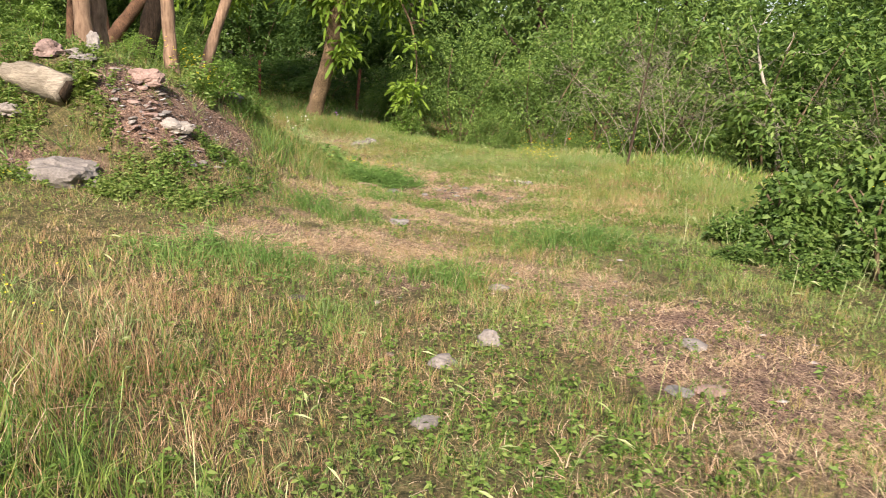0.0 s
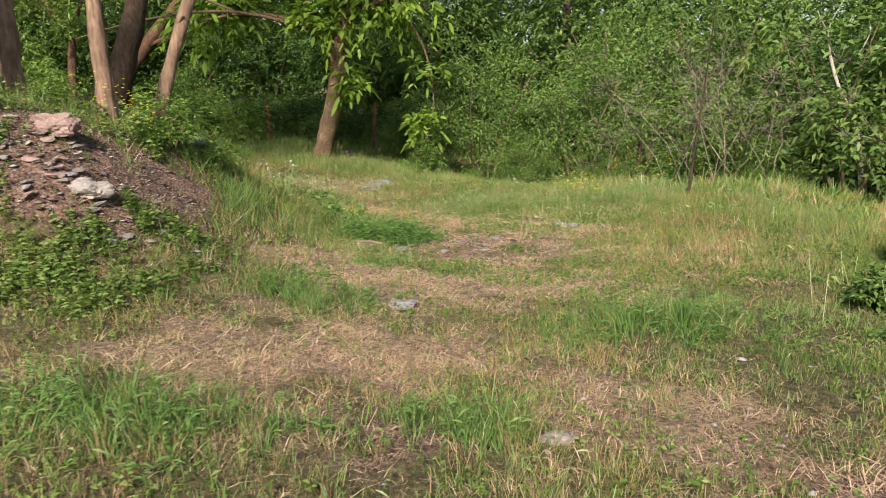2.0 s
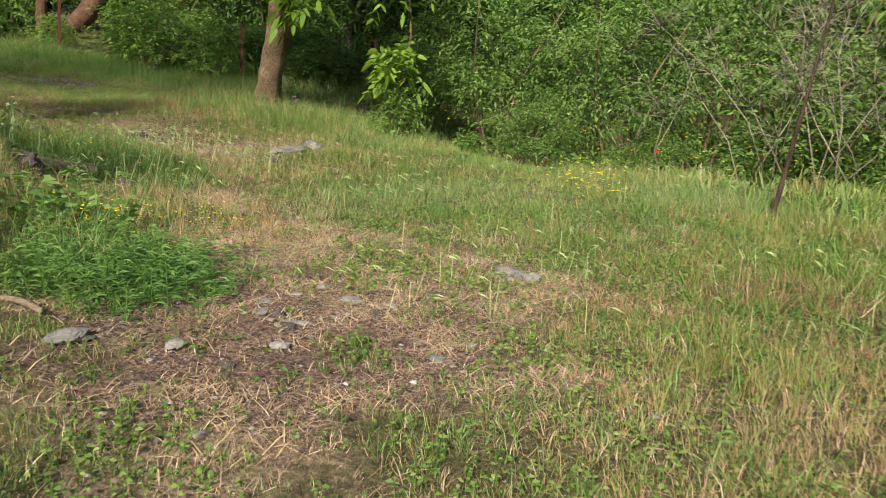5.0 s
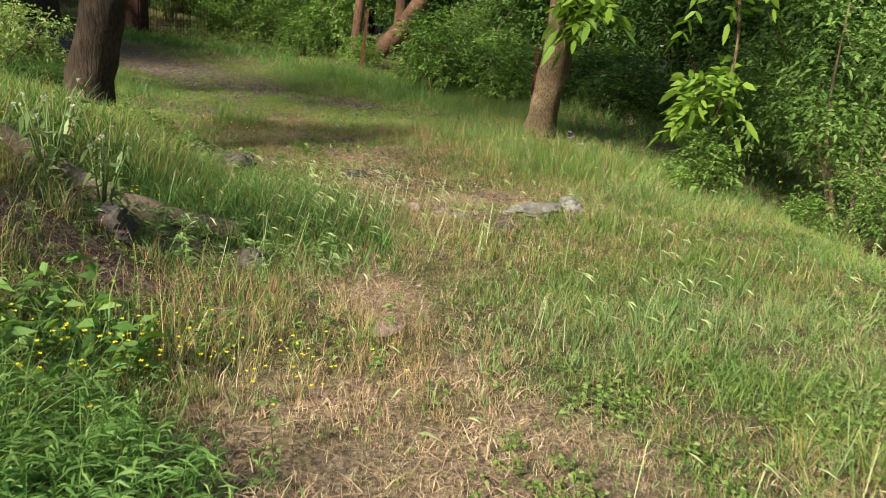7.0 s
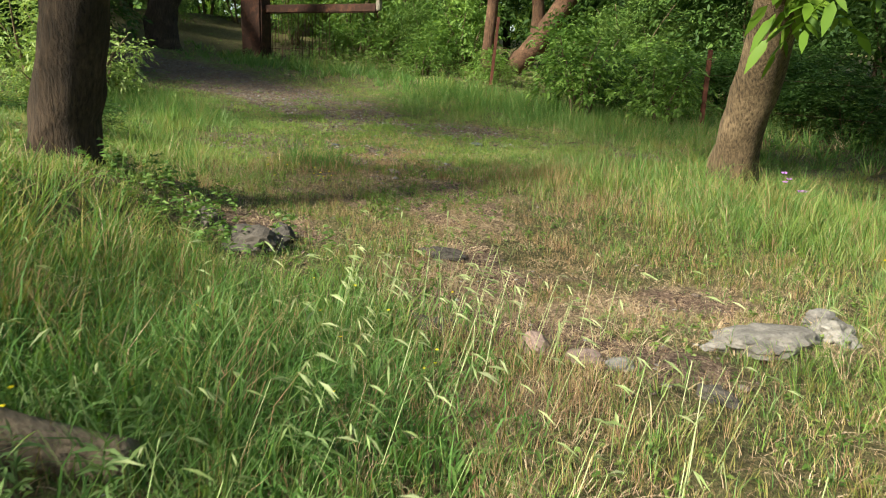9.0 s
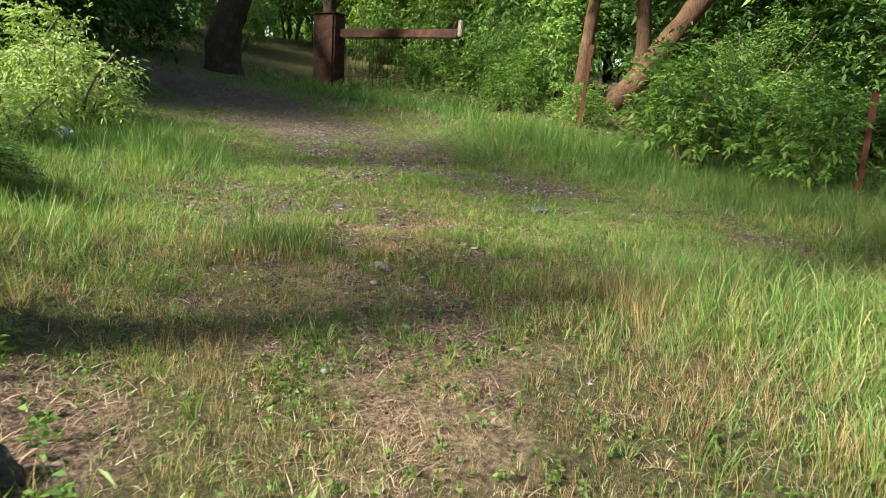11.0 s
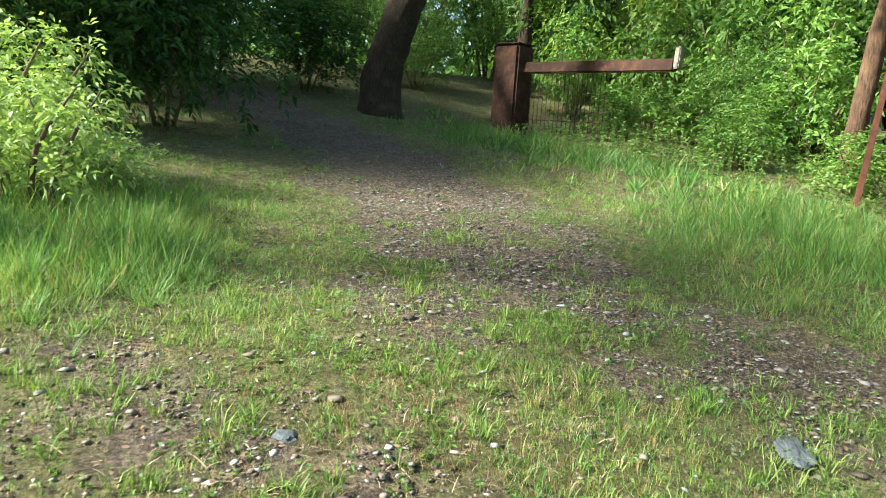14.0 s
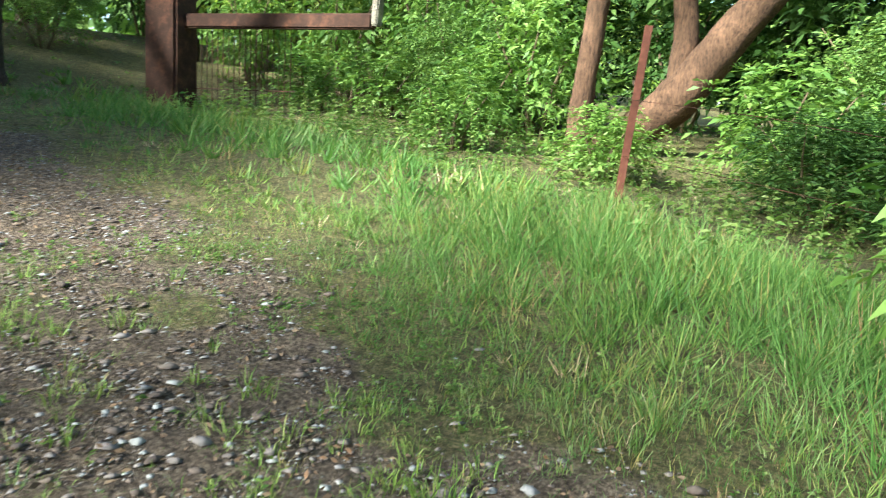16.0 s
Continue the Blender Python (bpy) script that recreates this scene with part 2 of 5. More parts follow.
def gz(x, y):
    """Height of the ground."""
    x, y = np.asarray(x, float), np.asarray(y, float)
    left = np.clip(-x, 0, 40)
    z = 0.012 * left + 0.0038 * np.minimum(left, 30) ** 2 - 0.03 * np.clip(x - 1, 0, 60)
    # the gully under the trees on the east side
    z = z - 1.1 * sig((x - 6.5 - 0.25 * (y - 15)) / 0.8) * sig((y - 12.5) / 0.9)
    z = z - 0.13 * np.exp(-(((x - 0.2) / 3.0) ** 2 + ((y - 12.2) / 3.0) ** 2))
    # the brow where the meadow ends before the bushes
    z = z - 0.6 * sig((y - 18.5 - 1.2 * np.clip(0.5 - x, 0, 9)) / 0.35) * sig((x + 2.2) / 0.5)
    # gentle rise towards the bank
    z = z + 0.09 * np.clip(-x, 0, 5) * sig((11.5 - y) / 1.0)
    # the bank: plateau with a steep front, fading out beyond the leaning tree
    edge = -2.6 - 0.20 * np.exp(-((y - 9.3) / 1.0) ** 2) - 0.45 * np.logaddexp(0, (y - 12.9) / 0.45)
    high = 1.3 - 0.8 * sig((y - 12.5) / 1.0)
    z = z + high * sig((edge - x) / 0.34) * sig((y - 8.45) / 0.24) * (1 - sig((y - 16.2) / 0.4))
    z = z - 0.2 * np.exp(-(((x + 3.9) / 0.6) ** 2 + ((y - 13.65) / 0.5) ** 2))
    # rise towards the fence line and round the big tree
    z = z + 0.075 * 1.2 * np.logaddexp(0, (np.minimum(y, 60) - 22.6) / 1.2) * sig((x + 18.5) / 1.6)
    z = z + 0.2 * np.exp(-(((x + 4.8) / 2.2) ** 2 + ((y - 19.4) / 2.0) ** 2))
    z = z - 0.33 * np.exp(-(((x + 22.6) / 3.0) ** 2 + ((y - 26.6) / 2.2) ** 2))
    # worn hollow where the track passes, and its verges
    z = z + 0.18 * np.exp(-(((x + 12.5) / 4) ** 2 + ((y - 25.2) / 1.3) ** 2)) + 0.12 * sig((-12.0 - x) / 1.2) * sig((19.3 - y) / 0.7)
    return z + 0.025 * np.sin(1.7 * x + 0.6 * y) * np.sin(1.1 * y - 0.4 * x) + 0.012 * np.sin(4.1 * x) * np.sin(3.7 * y + x)


def spot(x, y, cx, cy, rx, ry, turn=0.0):
    c, s = math.cos(radians(turn)), math.sin(radians(turn))
    u, v = (x - cx) * c + (y - cy) * s, -(x - cx) * s + (y - cy) * c
    return np.exp(-((u / rx) ** 2 + (v / ry) ** 2))


def beside(x, y, line):
    """Distance to a line of points."""
    best = np.full(np.shape(x), 1e9)
    for (ax, ay), (bx, by) in zip(line, line[1:]):
        dx, dy = bx - ax, by - ay
        t = np.clip(((x - ax) * dx + (y - ay) * dy) / (dx * dx + dy * dy), 0, 1)
        best = np.minimum(best, np.hypot(x - ax - t * dx, y - ay - t * dy))
    return best


def blotch(x, y, f, seed=0.0):
    """Soft irregular patches, about -1 to 1."""
    s = seed
    return (np.sin(f * (x + 0.7 * y) + s) + np.sin(f * (1.3 * y - 0.6 * x) + 2.1 * s + 1) + np.sin(f * 2.3 * (x - 0.4 * y) + 3.7 * s)
            + np.sin(f * 2.9 * (0.5 * x + y) + 1.3 * s + 2)) / 2.6


TRACK = [(-3.0, 24.0), (-6.3, 22.8), (-9.3, 21.9), (-12.2, 21.9), (-15.5, 21.9), (-19.0, 21.8), (-24.0, 20.0), (-32.0, 16.5)]
TRAIL = [(-0.4, 12.6), (-1.5, 13.9), (-2.2, 14.7), (-3.2, 16.3), (-4.6, 17.6), (-7.2, 18.9), (-9.0, 20.0)]


def near_track(x, y):
    return sig((-6.0 - x) / 0.4)


def stony(x, y):
    d = beside(x, y, TRACK) + 0.25 * blotch(x, y, 1.7, 0.3) + 0.1 * blotch(x, y, 5.0, 0.7)
    w = 0.26 + 0.85 * sig((-9.0 - x) / 0.6) - 0.1 * sig((-18 - x) / 1.5)
    track = sig((w - d) / 0.16)
    apron = 0.85 * spot(x, y, -11.0, 20.7, 2.1, 0.85, 8)
    grassy = 0.75 * sig((blotch(x, y, 2.3, 8.3) - 0.38) / 0.1) * sig((x + 13.5) / 0.8)
    return np.clip(np.maximum(np.maximum(track, apron) - grassy, 0.9 * near_track(x, y) * worn_earth(x, y)), 0, 1)


def trodden(x, y):
    """The worn ground between the trail and the track."""
    return np.clip(spot(x, y, -7.6, 19.3, 2.4, 1.1, -15) + 0.9 * spot(x, y, -6.0, 17.8, 1.7, 0.8, 15), 0, 1)


def bare(x, y):
    return worn_earth(x, y) * (1 - 0.9 * near_track(x, y))


def worn_earth(x, y):
    v = 1.3 * spot(x, y, -0.15, 11.5, 1.2, 0.85, 12) + 1.0 * spot(x, y, 1.6, 5.4, 0.75, 1.3, 15) + 0.9 * spot(x, y, -2.7, 16.45, 0.7, 0.25, 10) + 0.8 * spot(x, y, -3.6, 16.3, 0.5, 0.3) + 1.0 * spot(x, y, -5.3, 16.1, 0.6, 0.35) + 0.7 * spot(x, y, -0.5, 6.5, 0.4, 0.5) + 0.9 * spot(x, y, -0.7, 12.4, 0.5, 0.3) + 0.8 * spot(x, y, 0.74, 13.2, 0.5, 0.2)
    v = v + 1.3 * spot(x, y, -3.12, 9.0, 0.58, 0.42, 15) + 0.9 * spot(x, y, -3.3, 8.8, 0.35, 0.3) + 1.1 * spot(x, y, -2.85, 9.7, 0.35, 0.8) + 0.9 * spot(x, y, -5.5, 18.25, 0.4, 0.2, -20) + 1.0 * spot(x, y, -6.0, 16.35, 0.9, 0.4, 15) + 0.9 * spot(x, y, -6.2, 17.5, 0.7, 0.25)
    v = v + 0.8 * spot(x, y, -8.86, 18.4, 0.9, 0.28, 10) + 0.7 * spot(x, y, -8.1, 18.1, 0.4, 0.2) + 0.8 * spot(x, y, -6.6, 19.55, 0.3, 0.2) + 0.7 * spot(x, y, -2.8, 17.4, 0.6, 0.22, 10)
    v = v + 0.8 * spot(x, y, -4.1, 15.75, 0.5, 0.25) + 0.8 * spot(x, y, -3.8, 16.9, 0.3, 0.3) + 0.6 * spot(x, y, -3.6, 8.0, 0.9, 0.3) + 0.45 * spot(x, y, -0.9, 9.7, 1.2, 0.5) + 0.6 * spot(x, y, -2.6, 13.2, 0.9, 0.25, 40)
    v = v + 0.8 * trodden(x, y) * sig((blotch(x, y, 4.2, 4.4) - 0.1) / 0.15) + 0.5 * spot(x, y, -3.2, 14.0, 0.9, 0.2, 40) + 0.5 * spot(x, y, -2.7, 13.9, 0.6, 0.25, 30) + 0.8 * spot(x, y, -9.5, 18.9, 1.0, 0.35, 15)
    v = v + 0.7 * spot(x, y, -2.6, 13.2, 0.8, 0.8) * sig((blotch(x, y, 4.8, 2.2) - 0.1) / 0.15)
    worn = sig((0.30 - beside(x, y, TRAIL)) / 0.1) * sig((blotch(x, y, 3.4, 1.7) - 0.3) / 0.12)
    return np.clip((v + 0.6 * worn) * (1 + 0.55 * blotch(x, y, 4.3, 1.1)), 0, 1)


def dry(x, y):
    v = 0.95 * spot(x, y, -0.3, 9.6, 1.8, 1.1, 10) + 0.95 * spot(x, y, -1.0, 7.5, 1.2, 0.75) + 0.65 * spot(x, y, 1.45, 5.6, 0.7, 1.9, 15) + 0.3 * spot(x, y, -2.2, 6.6, 1.6, 0.9, 10)
    v = v + sig((0.40 - beside(x, y, TRAIL) - 0.2 * blotch(x, y, 2.5)) / 0.14) * np.clip(0.8 + 0.4 * blotch(x, y, 1.9, 6.0), 0.35, 1) * (1 - 0.8 * sig((y - 17.2) / 0.3)) + 0.8 * spot(x, y, -2.5, 17.4, 1.0, 0.5, 10) + 0.3 * spot(x, y, -5.2, 18.2, 1.3, 0.5, -10)
    v = v + 0.7 * spot(x, y, -0.2, 12.2, 1.8, 1.0) + 0.15 * spot(x, y, -6.8, 18.0, 1.8, 0.7, 30) + 0.35 * spot(x, y, 0.6, 13.3, 1.0, 0.7) + 0.5 * spot(x, y, -4.6, 16.6, 0.9, 0.4, 30)
    v = v + 0.35 * spot(x, y, -13.6, 23.3, 2.2, 0.4, 5) + 0.25 * spot(x, y, -0.2, 4.4, 2.4, 1.5) + 0.2 * trodden(x, y)
    return np.clip(v * (1 + 0.6 * blotch(x, y, 3.3, 2.0)) + 0.16 * blotch(x, y, 1.4, 0.6), 0, 1)


def reddish(x, y):
    """Where ripe reddish-brown grass stands among the green."""
    v = 0.7 * spot(x, y, -1.3, 6.3, 2.2, 1.4) + 0.5 * spot(x, y, -0.6, 4.4, 2.2, 1.4) + 0.5 * spot(x, y, 0.8, 13.0, 1.6, 0.7) + 0.6 * spot(x, y, -6.0, 17.3, 1.6, 0.8, 15) + 0.8 * trodden(x, y)
    v = v + 0.6 * sig((0.45 - beside(x, y, TRAIL)) / 0.15) + 0.75 * spot(x, y, -2.5, 13.1, 0.8, 1.0) + 0.75 * spot(x, y, 2.0, 11.4, 1.2, 1.7) + 0.35 * spot(x, y, -2.6, 16.8, 1.6, 1.0) + 0.4 * spot(x, y, -2.4, 8.4, 0.9, 0.9)
    return np.clip(v * (0.75 + 0.6 * blotch(x, y, 2.0, 3.3)) + 0.06, 0, 0.85)


TUFTS = [(-1.24, 8.7, 0.5, 0.35), (1.05, 8.25, 0.65, 0.4), (-1.5, 6.35, 0.75, 0.4), (-1.2, 12.0, 0.55, 0.5), (-0.05, 6.6, 0.4, 0.22), (-1.2, 12.3, 0.4, 0.3), (-7.6, 18.3, 0.5, 0.35), (-0.9, 10.1, 0.35, 0.22)]


def tuft(x, y):
    v = 0 * x
    for cx, cy, rx, ry in TUFTS:
        v = np.maximum(v, spot(x, y, cx, cy, rx, ry))
    return v


def axis(lo, hi, step, reach):
    core = np.arange(lo, hi + step / 2, step)
    out, d = [], step
    while not out or out[-1] < reach:
        d *= 1.22
        out.append((out[-1] if out else 0) + d)
    out = np.array(out)
    return np.r_[lo - out[::-1], core, hi + out]


def make_ground():
    xs, ys = axis(-24, 9, 0.11, 900), axis(0, 30, 0.11, 900)
    gx, gy = np.meshgrid(xs, ys)
    x, y = gx.ravel(), gy.ravel()
    z = gz(x, y) + 0.012 * blotch(x, y, 9.0, 0.4) * (np.abs(x + 8) < 20)
    nx, ny = len(xs), len(ys)
    i = (np.arange(ny - 1)[:, None] * nx + np.arange(nx - 1)).ravel()
    faces = np.stack([i, i + 1, i + 1 + nx, i + nx], 1)
    me = bpy.data.meshes.new("ground")
    me.vertices.add(len(x))
    me.vertices.foreach_set("co", np.stack([x, y, z], 1).ravel())
    me.loops.add(faces.size)
    me.loops.foreach_set("vertex_index", faces.ravel())
    me.polygons.add(len(faces))
    me.polygons.foreach_set("loop_start", np.arange(len(faces)) * 4)
    me.update(calc_edges=True)
    me.shade_smooth()
    for name, f in (("dry", dry), ("bare", bare), ("stony", stony)):
        me.attributes.new(name, "FLOAT", "POINT").data.foreach_set("value", f(x, y))
    me.materials.append(GROUND)
    return tagged(new("ground", me), "uneven meadow soil with dry grass, bare earth and stony track", "ground", kind="structure")


make_ground()

# ---- building helpers ----


def soup(name, verts, faces, mat, smooth=False):
    """A mesh from arrays: verts (n, 3) and faces (m, 3 or 4)."""
    me = bpy.data.meshes.new(name)
    k = faces.shape[1]
    me.vertices.add(len(verts))
    me.vertices.foreach_set("co", np.ascontiguousarray(verts, dtype=np.float32).ravel())
    me.loops.add(faces.size)
    me.loops.foreach_set("vertex_index", np.ascontiguousarray(faces, dtype=np.int32).ravel())
    me.polygons.add(len(faces))
    me.polygons.foreach_set("loop_start", np.arange(len(faces), dtype=np.int32) * k)
    me.update(calc_edges=True)
    if smooth:
        me.shade_smooth()
    me.materials.append(mat)
    return me


def part(name, me, parent, label=""):
    ob = new(name, me)
    ob.parent = parent
    return tagged(ob, label) if label else ob


def thing(name, x, y, z, label, category, group=""):
    e = new(name)
    e.empty_display_size = 0.2
    e.matrix_basis = pose(x, y, z)
    return tagged(e, label, category, group)


rng = np.random.default_rng(5)


def scatter(n, x0, x1, y0, y1, keep):
    x, y = rng.uniform(x0, x1, n), rng.uniform(y0, y1, n)
    k = rng.random(n) < keep(x, y)
    return x[k], y[k]


def blades(x, y, tall, wide, lean=0.35, flat=0.0, simple=False, out=None):
    """Bent grass blades as strips of two four-cornered faces, the upper one narrowing to a point."""
    n = len(x)
    h = tall * rng.uniform(0.55, 1.25, n)
    w = wide * rng.uniform(0.6, 1.3, n) / 2
    a, f = rng.uniform(0, 2 * np.pi, n), rng.uniform(0, 2 * np.pi, n)
    if out is not None:
        a = out + rng.normal(0, 0.7, n)
    b = lean * rng.uniform(0.3, 1.6, n) * h
    root = np.stack([x, y, gz(x, y) - 0.01], 1)
    side = np.stack([np.cos(f), np.sin(f), 0 * f], 1) * w[:, None]
    way = np.stack([np.cos(a), np.sin(a), 0 * a], 1)
    up = np.array([0, 0, 1.0])
    rise = h * (1 - flat)
    m = root + way * (0.3 * b + 0.5 * flat * h)[:, None] + up * (0.58 * rise)[:, None] + (up * (0.02 * flat))
    t = root + way * (b + flat * h)[:, None] + up * (rise * np.clip(1 - 0.35 * (b / h) ** 2, 0.3, 1))[:, None] + (up * (0.02 * flat))
    if simple:
        t = 0.6 * t + 0.4 * m
        v = np.stack([root - side, root + side, t + 0.2 * side, t - 0.2 * side], 1).reshape(-1, 3)
        return v, np.arange(n)[:, None] * 4 + np.arange(4)
    v = np.stack([root - side, root + side, m + 0.75 * side, m - 0.75 * side, t + 0.08 * side, t - 0.08 * side], 1).reshape(-1, 3)
    i = np.arange(n)[:, None] * 6
    return v, np.concatenate([i + [0, 1, 2, 3], i + [3, 2, 4, 5]], 0)


def stuff(name, v, f, mat, label, category):
    return tagged(new(name, soup(name, v, f, mat)), label, category, kind="stuff")


def leaves(p, way, size, wide=0.5, droop=0.25, curl=0.12, fine=False):
    """Leaves folded along the midrib: base, sides, tip. p, way: (n, 3); size: (n,)."""
    n = len(p)
    way = way / (np.linalg.norm(way, axis=1, keepdims=True) + 1e-9)
    r = rng.normal(size=(n, 3))
    r[:, 2] = r[:, 2] * 0.6 + 0.9
    side = np.cross(way, r)
    side = side / (np.linalg.norm(side, axis=1, keepdims=True) + 1e-9)
    norm = np.cross(side, way)
    s = size[:, None]
    mid = p + way * s * 0.45 + norm * s * curl
    tip = p + way * s - np.array([0, 0, 1.0]) * s * droop
    if fine:
        low = p + way * s * 0.28 - norm * s * 0.02 - np.array([0, 0, 1.0]) * s * droop * 0.08
        high = p + way * s * 0.68 - norm * s * 0.02 - np.array([0, 0, 1.0]) * s * droop * 0.45
        rib = p + way * s * 0.5 - norm * s * curl * 0.7 - np.array([0, 0, 1.0]) * s * droop * 0.25
        v = np.stack([p, low + side * s * wide * 0.46, high + side * s * wide * 0.4, tip, high - side * s * wide * 0.4, low - side * s * wide * 0.46, rib], 1).reshape(-1, 3)
        i = np.arange(n)[:, None] * 7
        return v, np.concatenate([i + [0, 1, 2, 6], i + [6, 2, 3, 4], i + [0, 6, 4, 5]], 0)
    v = np.stack([p, mid + side * s * wide * 0.5 - norm * s * curl, tip, mid - side * s * wide * 0.5 - norm * s * curl], 1).reshape(-1, 3)
    i = np.arange(n)[:, None] * 4
    return v, i + [0, 1, 2, 3]


def join(*parts):
    vs, fs, k = [], [], 0
    for v, f in parts:
        vs.append(v)
        fs.append(f + k)
        k += len(v)
    return np.concatenate(vs), np.concatenate(fs)


def sprays(p, way, length, pairs=3, leaf=0.11, wide=0.5, droop=0.3):
    """Compound leaves: leaflets in pairs along each stalk and one at its tip."""
    way = way / (np.linalg.norm(way, axis=1, keepdims=True) + 1e-9)
    n = len(p)
    side = np.cross(way, np.array([0, 0, 1.0]) + 0.3 * rng.normal(size=(n, 3)))
    side = side / (np.linalg.norm(side, axis=1, keepdims=True) + 1e-9)
    ps, ws, ss = [], [], []
    for k in range(pairs):
        at = p + way * length[:, None] * (0.3 + 0.6 * k / pairs) - np.array([0, 0, 1.0]) * (length * 0.25 * ((k + 1) / pairs) ** 2)[:, None]
        for sg in (-1, 1):
            ps.append(at)
            ws.append(way * 0.6 + sg * side + 0.25 * rng.normal(size=(n, 3)))
            ss.append(leaf * rng.uniform(0.7, 1.2, n))
    ps.append(p + way * length[:, None] * 0.95 - np.array([0, 0, 1.0]) * (length * 0.28)[:, None])
    ws.append(way - np.array([0, 0, 0.3]) + 0.2 * rng.normal(size=(n, 3)))
    ss.append(leaf * rng.uniform(0.9, 1.4, n))
    return leaves(np.concatenate(ps), np.concatenate(ws), np.concatenate(ss), wide, droop, 0.12, 0.155 < leaf < 0.19)


def tube(points, radii, seg=10, rough=0.0, seed=0):
    """A tapered, slightly lumpy limb along points."""
    pts = [Vector(p) for p in points]
    rings, faces = [], []
    side = None
    for k, p in enumerate(pts):
        d = (pts[min(k + 1, len(pts) - 1)] - pts[max(k - 1, 0)]).normalized()
        side = (d.orthogonal() if side is None else side - d * side.dot(d)).normalized()
        other = d.cross(side)
        for j in range(seg):
            a = 2 * math.pi * j / seg
            o = side * math.cos(a) + other * math.sin(a)
            q = p + o * radii[k]
            rings.append(p + o * radii[k] * (1 + rough * noise.noise(q * 6 + Vector((seed, 0, 0)))))
    n = len(pts)
    for k in range(n - 1):
        for j in range(seg):
            faces.append((k * seg + j, k * seg + (j + 1) % seg, (k + 1) * seg + (j + 1) % seg, (k + 1) * seg + j))
    rings += [pts[0], pts[-1]]
    for j in range(seg):
        faces.append((n * seg, (j + 1) % seg, j, j))
        faces.append((n * seg + 1, (n - 1) * seg + j, (n - 1) * seg + (j + 1) % seg, (n - 1) * seg + (j + 1) % seg))
    return np.array([tuple(v) for v in rings]), np.array(faces)


def limb_mesh(name, points, radii, mat, seg=10, rough=0.12, fine=4, seed=0):
    """A limb with its points smoothed into a curve."""
    P = [Vector(p) for p in points]
    out, rad = [], []
    for k in range(len(P) - 1):
        a, b, c, d = P[max(k - 1, 0)], P[k], P[k + 1], P[min(k + 2, len(P) - 1)]
        for i in range(fine):
            t = i / fine
            out.append(0.5 * (2 * b + (c - a) * t + (2 * a - 5 * b + 4 * c - d) * t * t + (3 * b - a - 3 * c + d) * t ** 3))
            rad.append(radii[k] + (radii[k + 1] - radii[k]) * t)
    out.append(P[-1])
    rad.append(radii[-1])
    v, f = tube(out, rad, seg, rough, seed)
    me = bpy.data.meshes.new(name)
    me.from_pydata([tuple(p) for p in v], [], [tuple(dict.fromkeys(int(i) for i in q)) for q in f])
    me.shade_smooth()
    me.materials.append(mat)
    return me


def shell(n, rx, ry, rz, lumps=7, hollow=0.55):
    """Points in the outer part of an uneven, lumpy crown, with the way outwards."""
    d = rng.normal(size=(n, 3))
    d /= np.linalg.norm(d, axis=1, keepdims=True)
    c = rng.normal(size=(lumps, 3))
    c /= np.linalg.norm(c, axis=1, keepdims=True)
    swell = 0.72 + 0.38 * np.max(np.clip(d @ c.T, 0, 1) ** 6, axis=1) + 0.1 * np.sin(5 * d[:, 0] + 3 * d[:, 2]) * np.sin(4 * d[:, 1] + 1)
    r = swell * (hollow + (1 - hollow) * rng.random(n) ** 0.6)
    return d * r[:, None] * np.array([rx, ry, rz]), d


def crown(n, rx, ry, rz, mat, kind="spray", leaf=0.11, lumps=20, hollow=0.5, droop=0.3, pairs=3, clump=1.0):
    """Leaves gathered into many clumps of uneven size, with gaps between them."""
    c, _ = shell(lumps, rx, ry, rz, 7, hollow)
    c *= 0.88
    size = clump * rng.uniform(0.22, 0.46, lumps)
    k = rng.choice(lumps, n, p=size ** 2 / np.sum(size ** 2))
    d = rng.normal(size=(n, 3))
    d /= np.linalg.norm(d, axis=1, keepdims=True)
    d[:, 2] = np.where(d[:, 2] < -0.3, -d[:, 2], d[:, 2])
    r = size[k] * (0.55 + 0.5 * rng.random(n))
    flatten = np.array([rx, ry, rz]) * 0.55 + 0.45 * min(rx, ry, rz)
    p = c[k] + d * r[:, None] * flatten
    stray = rng.random(n) < 0.13
    q, e = shell(n, rx, ry, rz, 9, 0.3)
    p, d = np.where(stray[:, None], q, p), np.where(stray[:, None], e, d)
    way = d * 0.8 + rng.normal(size=(n, 3)) * 0.5 - np.array([0, 0, 0.2])
    if kind == "spray":
        return sprays(p, way, leaf * rng.uniform(1.8, 3.0, n), pairs, leaf, 0.4, droop)
    return leaves(p, way, leaf * rng.uniform(0.6, 1.3, n), 0.55, droop)


# ---- trees and bushes ----


